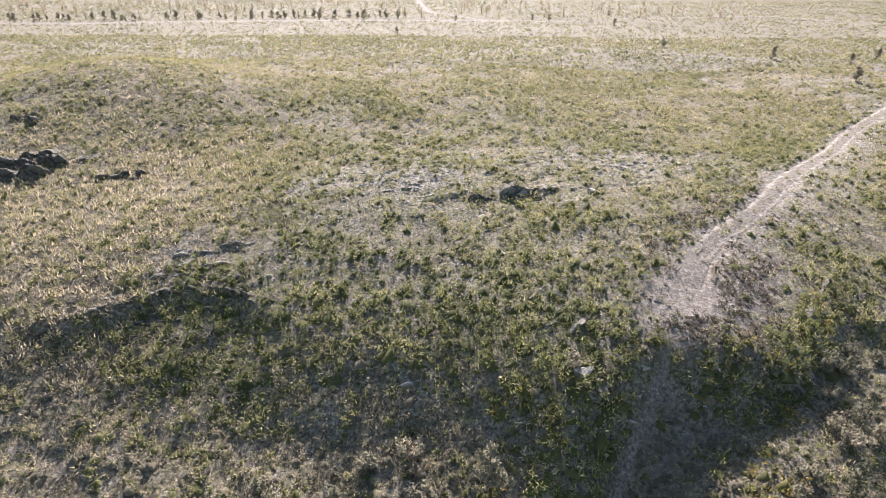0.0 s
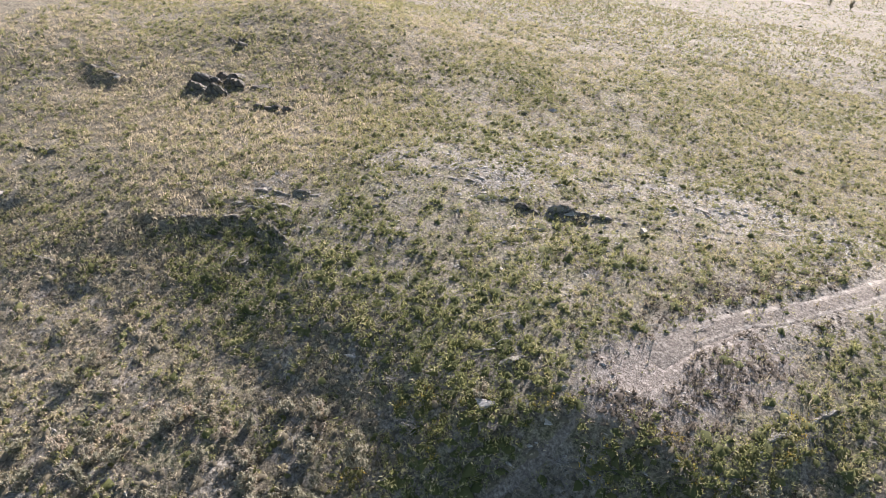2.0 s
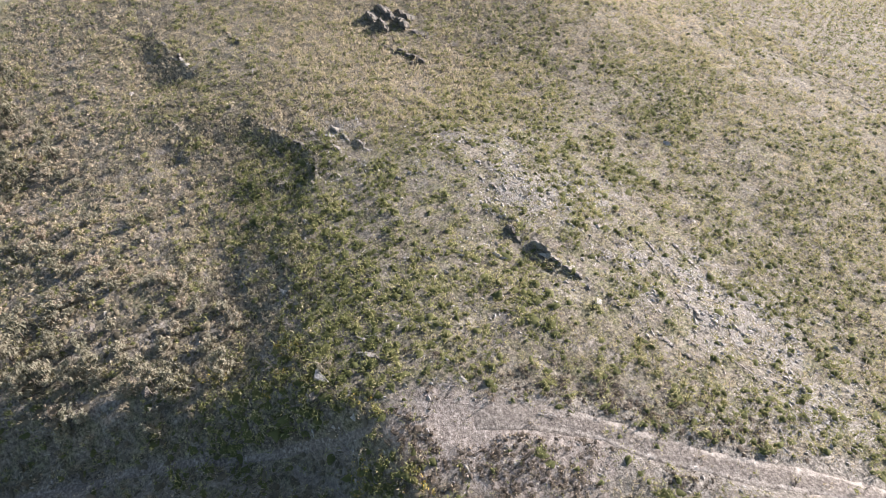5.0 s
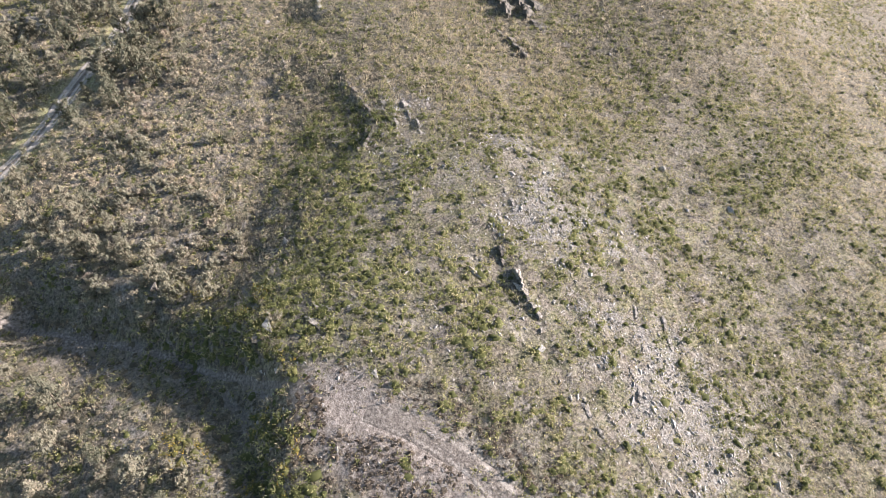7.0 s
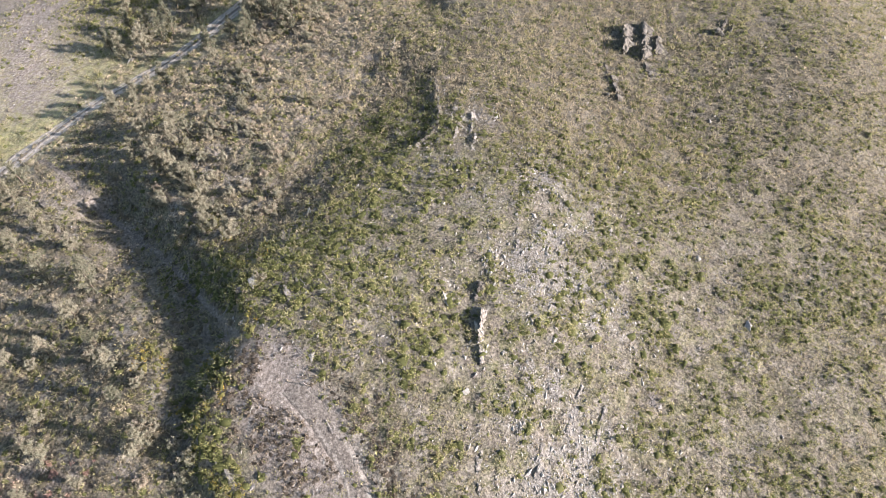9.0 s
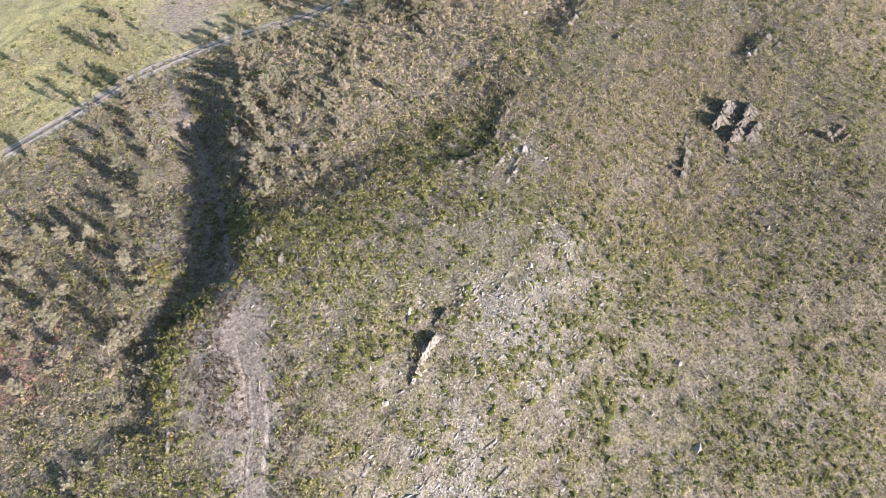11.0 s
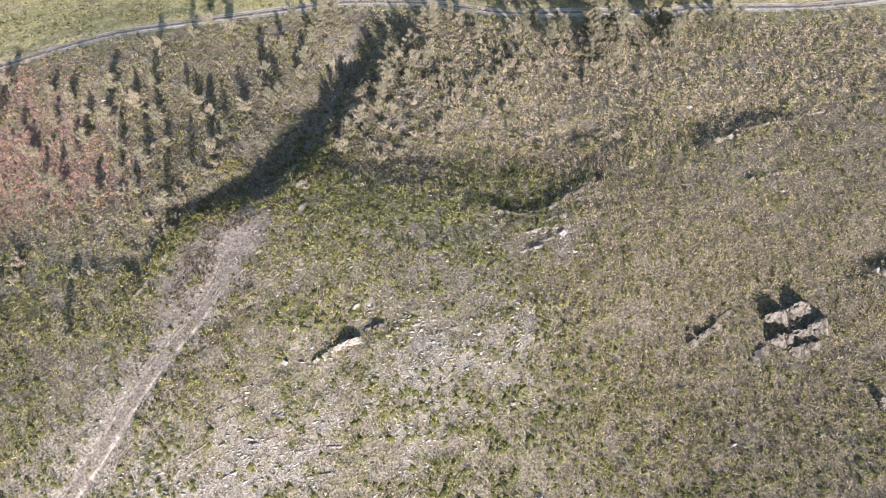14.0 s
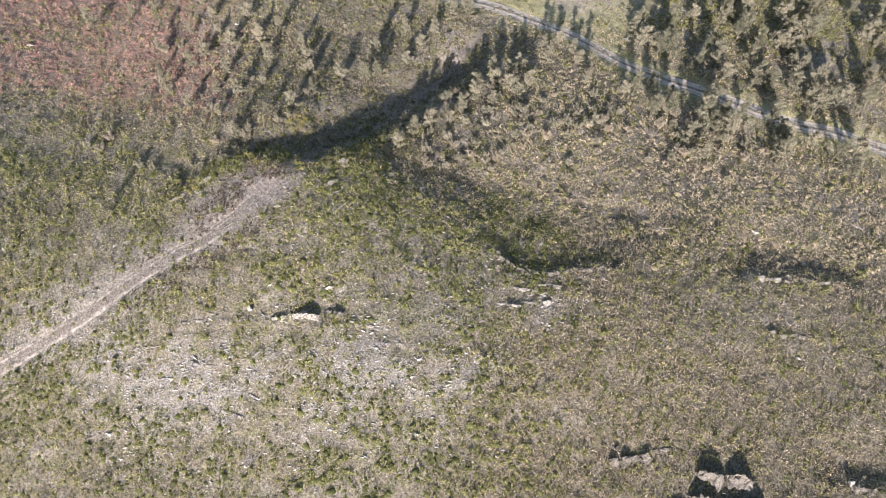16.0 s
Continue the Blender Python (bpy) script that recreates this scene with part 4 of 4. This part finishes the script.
def tree_meshes(seed, tall, spread, tone):
    """The meshes of a young tree: a tapered stem with limbs, and its crown."""
    r = random.Random(seed)
    bm = bmesh.new()
    stem = crooked((0, 0, -0.15), (0, 0, 1), tall * 0.95, r, 0.06, 9)
    tube(bm, stem, [0.085 * (1 - n / 9.5) + 0.012 for n in range(9)], 6)
    centres, sizes = [tuple(stem[-1])], [0.3 * spread]
    for n in range(26):
        u = r.uniform(0.16, 0.97)
        p = stem[min(8, int(u * 9))]
        a = n * 2.4 + r.uniform(-0.4, 0.4)
        long = spread * (1.08 - u) ** 0.7 * r.uniform(0.6, 1.15) + 0.12
        limb = crooked(p, (math.cos(a), math.sin(a), r.uniform(0.3, 0.9)), long, r, 0.12, 4)
        tube(bm, limb, [0.03, 0.022, 0.015, 0.008], 3)
        for q in limb[1:]:
            centres.append(tuple(q))
            sizes.append(r.uniform(0.2, 0.34) * spread)
    trunk = bpy.data.meshes.new("trunk")
    bm.to_mesh(trunk)
    bm.free()
    trunk.materials.append(BARK)
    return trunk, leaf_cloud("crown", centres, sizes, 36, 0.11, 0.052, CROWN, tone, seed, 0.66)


TREE_KINDS = [tree_meshes(1, 4.2, 1.25, 0.45), tree_meshes(2, 3.6, 1.35, 0.6), tree_meshes(3, 4.8, 1.4, 0.35), tree_meshes(4, 3.2, 1.3, 0.75), tree_meshes(5, 4.4, 1.1, 0.2)]
TREE_LABELS = ["young tree with a slender olive crown", "young tree with a bushy tan-olive crown", "tall young tree with a dark olive crown",
               "short young tree with a browning crown", "slim young tree with a deep green crown"]


def tree(x, y, kind, size, turn, where, group):
    root = new("tree")
    root.matrix_local = pose(x, y, height(x, y), 0, 0, turn) @ Matrix.Diagonal((size * 1.05, size * 1.05, size * 1.12, 1))
    part("trunk", TREE_KINDS[kind][0], None, root)
    part("crown", TREE_KINDS[kind][1], None, root)
    return tagged(root, TREE_LABELS[kind] + where, "tree", group)


ROADSIDE = [(5.6, -42.4), (4.2, -44.2), (0.8, -49), (-0.4, -54.2), (-2.1, -57.4), (-4.4, -62.6), (-7.1, -63.5), (-12.2, -42.8), (-14.8, -41.6), (-18, -51.4), (-16.7, -49.6),
            (-19.8, -47.4), (-20.8, -57.2), (-22, -54.6), (-23.4, -60.6), (-26, -58.8), (-13.5, -49.8), (-28.8, -51.4), (-10.5, -39.2), (-18.6, -44.4), (-5.8, -66), (2.8, -56.1),
            (5.9, -48.3), (10.8, -63), (0.3, -65.8), (14.1, -66.3), (-27, -56.4), (-28.9, -55), (-12, -45), (-17, -45.8), (-35.3, -50.5), (-40.8, -48.6), (-42.4, -51.6),
            (-6.6, -35), (-5, -33.4), (-9.4, -36.4), (-12.6, -44), (-14.4, -47), (-10.6, -41), (-3.4, -29.4)]
WOOD = [(-36, -67.8), (-36.8, -71.1), (-39.5, -65.2), (-42.5, -62.6), (-41.8, -70.4), (-46.2, -73.8), (-46.7, -60.4), (-48.7, -65.5), (-51.4, -58.6), (-51.3, -74.3), (-56, -58.4), (-58.2, -57.6),
        (-53.9, -50.6), (-58.2, -49.6), (-39.4, -54), (-36.7, -51.4), (-39.6, -46.7), (-42.7, -48.2), (-48.1, -50.9), (-46.8, -45.5), (-50.3, -44.6), (-61.4, -76.9), (-59.9, -70), (-63, -66.1),
        (-67.7, -75.2), (-67.3, -62), (-64.4, -55.7), (-65.4, -54), (-69.3, -56.3), (-71.9, -55.6), (-75.2, -73.9), (-74.7, -63.2), (-67.1, -43.9), (-64.2, -47), (-59.7, -46.3), (-46.9, -38.5)]
MEADOW = [(52.3, -56.3), (46.2, -50.6), (36.8, -45.9), (31.9, -45.9), (32.3, -41.1), (28.6, -51), (33.3, -38.6), (21.9, -42.8), (14.3, -40.9), (9.3, -41.7), (23.5, -34), (19.8, -25.4),
          (31.8, -8.6), (49.8, -48.8), (45.3, -57.7), (21.9, -59.7), (16.6, -62.1), (40, -41), (55, -45), (27, -38), (18, -47), (38, -53), (25, -47)]
r = random.Random(11)
for x, y in ROADSIDE:
    tree(x, y, r.choice((0, 1, 1, 2)), r.uniform(0.7, 1.0), r.uniform(0, 360), " near the dirt road", "trees along the road")
more = [(r.uniform(-95, -32), r.uniform(-92, -56)) for _ in range(95)] + [(r.uniform(-92, -44), r.uniform(-52, -42)) for _ in range(26)]
lane = [tuple(q) for q in SMOOTH_WAYS[1][1]]
more = [(x, y) for x, y in more if abs(float(along(np.array([x]), np.array([y]), lane)[0][0])) > 3.2 and not (x > -50 and y < -72)]
for x, y in WOOD + more:
    tree(x, y, r.choice((0, 1, 2, 4, 4)), r.uniform(0.85, 1.3), r.uniform(0, 360), " in the young wood", "trees of the young wood")
for x, y in MEADOW:
    tree(x, y, r.choice((0, 0, 1, 3)), r.uniform(0.55, 0.95), r.uniform(0, 360), " on the heath", "small trees on the heath")
for x, y in [(62.5, 52.2), (72, 70), (82, 78), (60, 77), (45, 98), (-20, 139), (52, 172), (27, 196), (33, 195), (-2, 188)]:
    tree(x, y, r.choice((1, 3)), r.uniform(0.45, 0.75), r.uniform(0, 360), " alone in dry grass", "single trees")
for _ in range(10):
    tree(r.uniform(-20, 20), r.uniform(-92, -74), r.choice((0, 1)), r.uniform(0.5, 0.9), r.uniform(0, 360), " on the meadow", "trees beyond the road")
for x, y in [tuple(q) for q in curve(FAR_LANE[1:8], 2.6)]:
    tree(x + r.uniform(-4, 4), y + r.uniform(5, 17), r.choice((1, 3)), r.uniform(0.3, 1.0), r.uniform(0, 360), " behind the far lane", "hedge along the far lane")
far = []
while len(far) < 190:
    x, y = r.uniform(-230, 110), r.uniform(184, 400)
    if abs(x) < 60 + y * 0.6 and (y > 198 or x < -30) and float(roads(np.array([x]), np.array([y]), 2)[0]) < 0.1:
        far.append((x, y))
g = np.random.default_rng(31)
tops, sizes, trunks = [], [], bmesh.new()
for x, y in far:
    tall, z = g.uniform(2.2, 4.6), height(x, y)
    tube(trunks, [(x, y, z - 0.2), (x, y, z + tall * 0.5), (x, y, z + tall * 0.9)], [0.12, 0.08, 0.03], 4)
    for u in np.linspace(0.18, 0.97, 9):
        reach, a = tall * 0.27 * (1.1 - u), g.uniform(0, 6.28)
        tops.append((x + reach * math.cos(a), y + reach * math.sin(a), z + u * tall))
        sizes.append(tall * (0.26 - 0.13 * u))
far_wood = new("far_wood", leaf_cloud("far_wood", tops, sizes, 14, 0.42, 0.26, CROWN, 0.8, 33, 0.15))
tagged(far_wood, "scattered olive trees across the far valley", "trees", kind="stuff")
part("trunks", trunks, BARK, far_wood)


def bush_meshes(seed, tone):
    r = random.Random(seed)
    bm = bmesh.new()
    centres, sizes = [], []
    for n in range(13):
        a = n * 2.4
        p = crooked((0, 0, -0.05), (math.cos(a) * r.uniform(0.2, 0.9), math.sin(a) * r.uniform(0.2, 0.9), 1), r.uniform(0.6, 1.2), r, 0.15, 5)
        tube(bm, p, [0.025, 0.02, 0.016, 0.012, 0.006], 4)
        for q in p[2:]:
            centres.append(tuple(q))
            sizes.append(r.uniform(0.14, 0.26))
    stems = bpy.data.meshes.new("stems")
    bm.to_mesh(stems)
    bm.free()
    stems.materials.append(TWIGS)
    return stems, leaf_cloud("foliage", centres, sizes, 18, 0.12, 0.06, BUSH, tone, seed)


BUSH_KINDS = [bush_meshes(1, 0.35), bush_meshes(2, 0.65), bush_meshes(3, 0.5), bush_meshes(4, 0.9)]
BUSH_LABELS = ["silvery green bush with fine leaves", "tan-leaved bush with grey stems", "pale olive bush on the slope", "rosy-brown bush gone to seed"]
BUSHES = [(-8.2, -26.8), (-10.8, -27.4), (-12.6, -29.5), (-7.4, -29.5), (15.2, -29.1), (22.8, -18.8), (19.2, -25.7), (-17.2, -28.7), (-28.9, -25.8), (19.4, -22.7), (-12.9, -44.8), (-15.7, -43.6),
          (-14.7, -39.8), (-7.1, -33.4), (-4.8, -32.5), (-10.8, -39.9), (-17.9, -31.6), (-20, -38.1), (13.8, -30.3), (-7.7, -27.9), (-4.5, -33.4), (2.7, -43.8), (22.8, -23.7), (21.5, -20.3),
          (2.2, -22.2), (-6.5, -32.3), (-9.8, -33.2)]
BUSHES += [(r.uniform(-32, 2), r.uniform(-46, -30)) for _ in range(60)] + [(r.uniform(12, 44), r.uniform(-48, -14)) for _ in range(26)] + [(r.uniform(-60, -20), r.uniform(-50, -36)) for _ in range(50)]
old = [tuple(q) for q in SMOOTH_WAYS[2][1]]
for x, y in BUSHES:
    at = np.array([x]), np.array([y])
    if abs(float(along(*at, old)[0][0])) < 1.6 or float(bare_cover(*at)[0]) > 0.1 or float(roads(*at)[0]) > 0.1:
        continue
    kind = r.randrange(4)
    root = new("bush")
    size = r.uniform(0.75, 1.35)
    root.matrix_local = pose(x, y, height(x, y), 0, 0, r.uniform(0, 360)) @ Matrix.Diagonal((size, size, size * r.uniform(0.8, 1.1), 1))
    part("stems", BUSH_KINDS[kind][0], None, root)
    part("foliage", BUSH_KINDS[kind][1], None, root)
    tagged(root, BUSH_LABELS[kind], "bush", "bushes on the slope")

r = random.Random(23)
for x, y in [(14, -33), (17, -30), (20.5, -37), (24.5, -29), (27, -33.6), (30, -30), (12, -36.5), (35, -33), (38, -36.4), (42, -46), (29, -44.5), (16, -44.6), (22, -49), (34.6, -50)]:
    tree(x, y, r.choice((0, 1, 4)), r.uniform(0.55, 0.9), r.uniform(0, 360), " on the heath", "small trees on the heath")
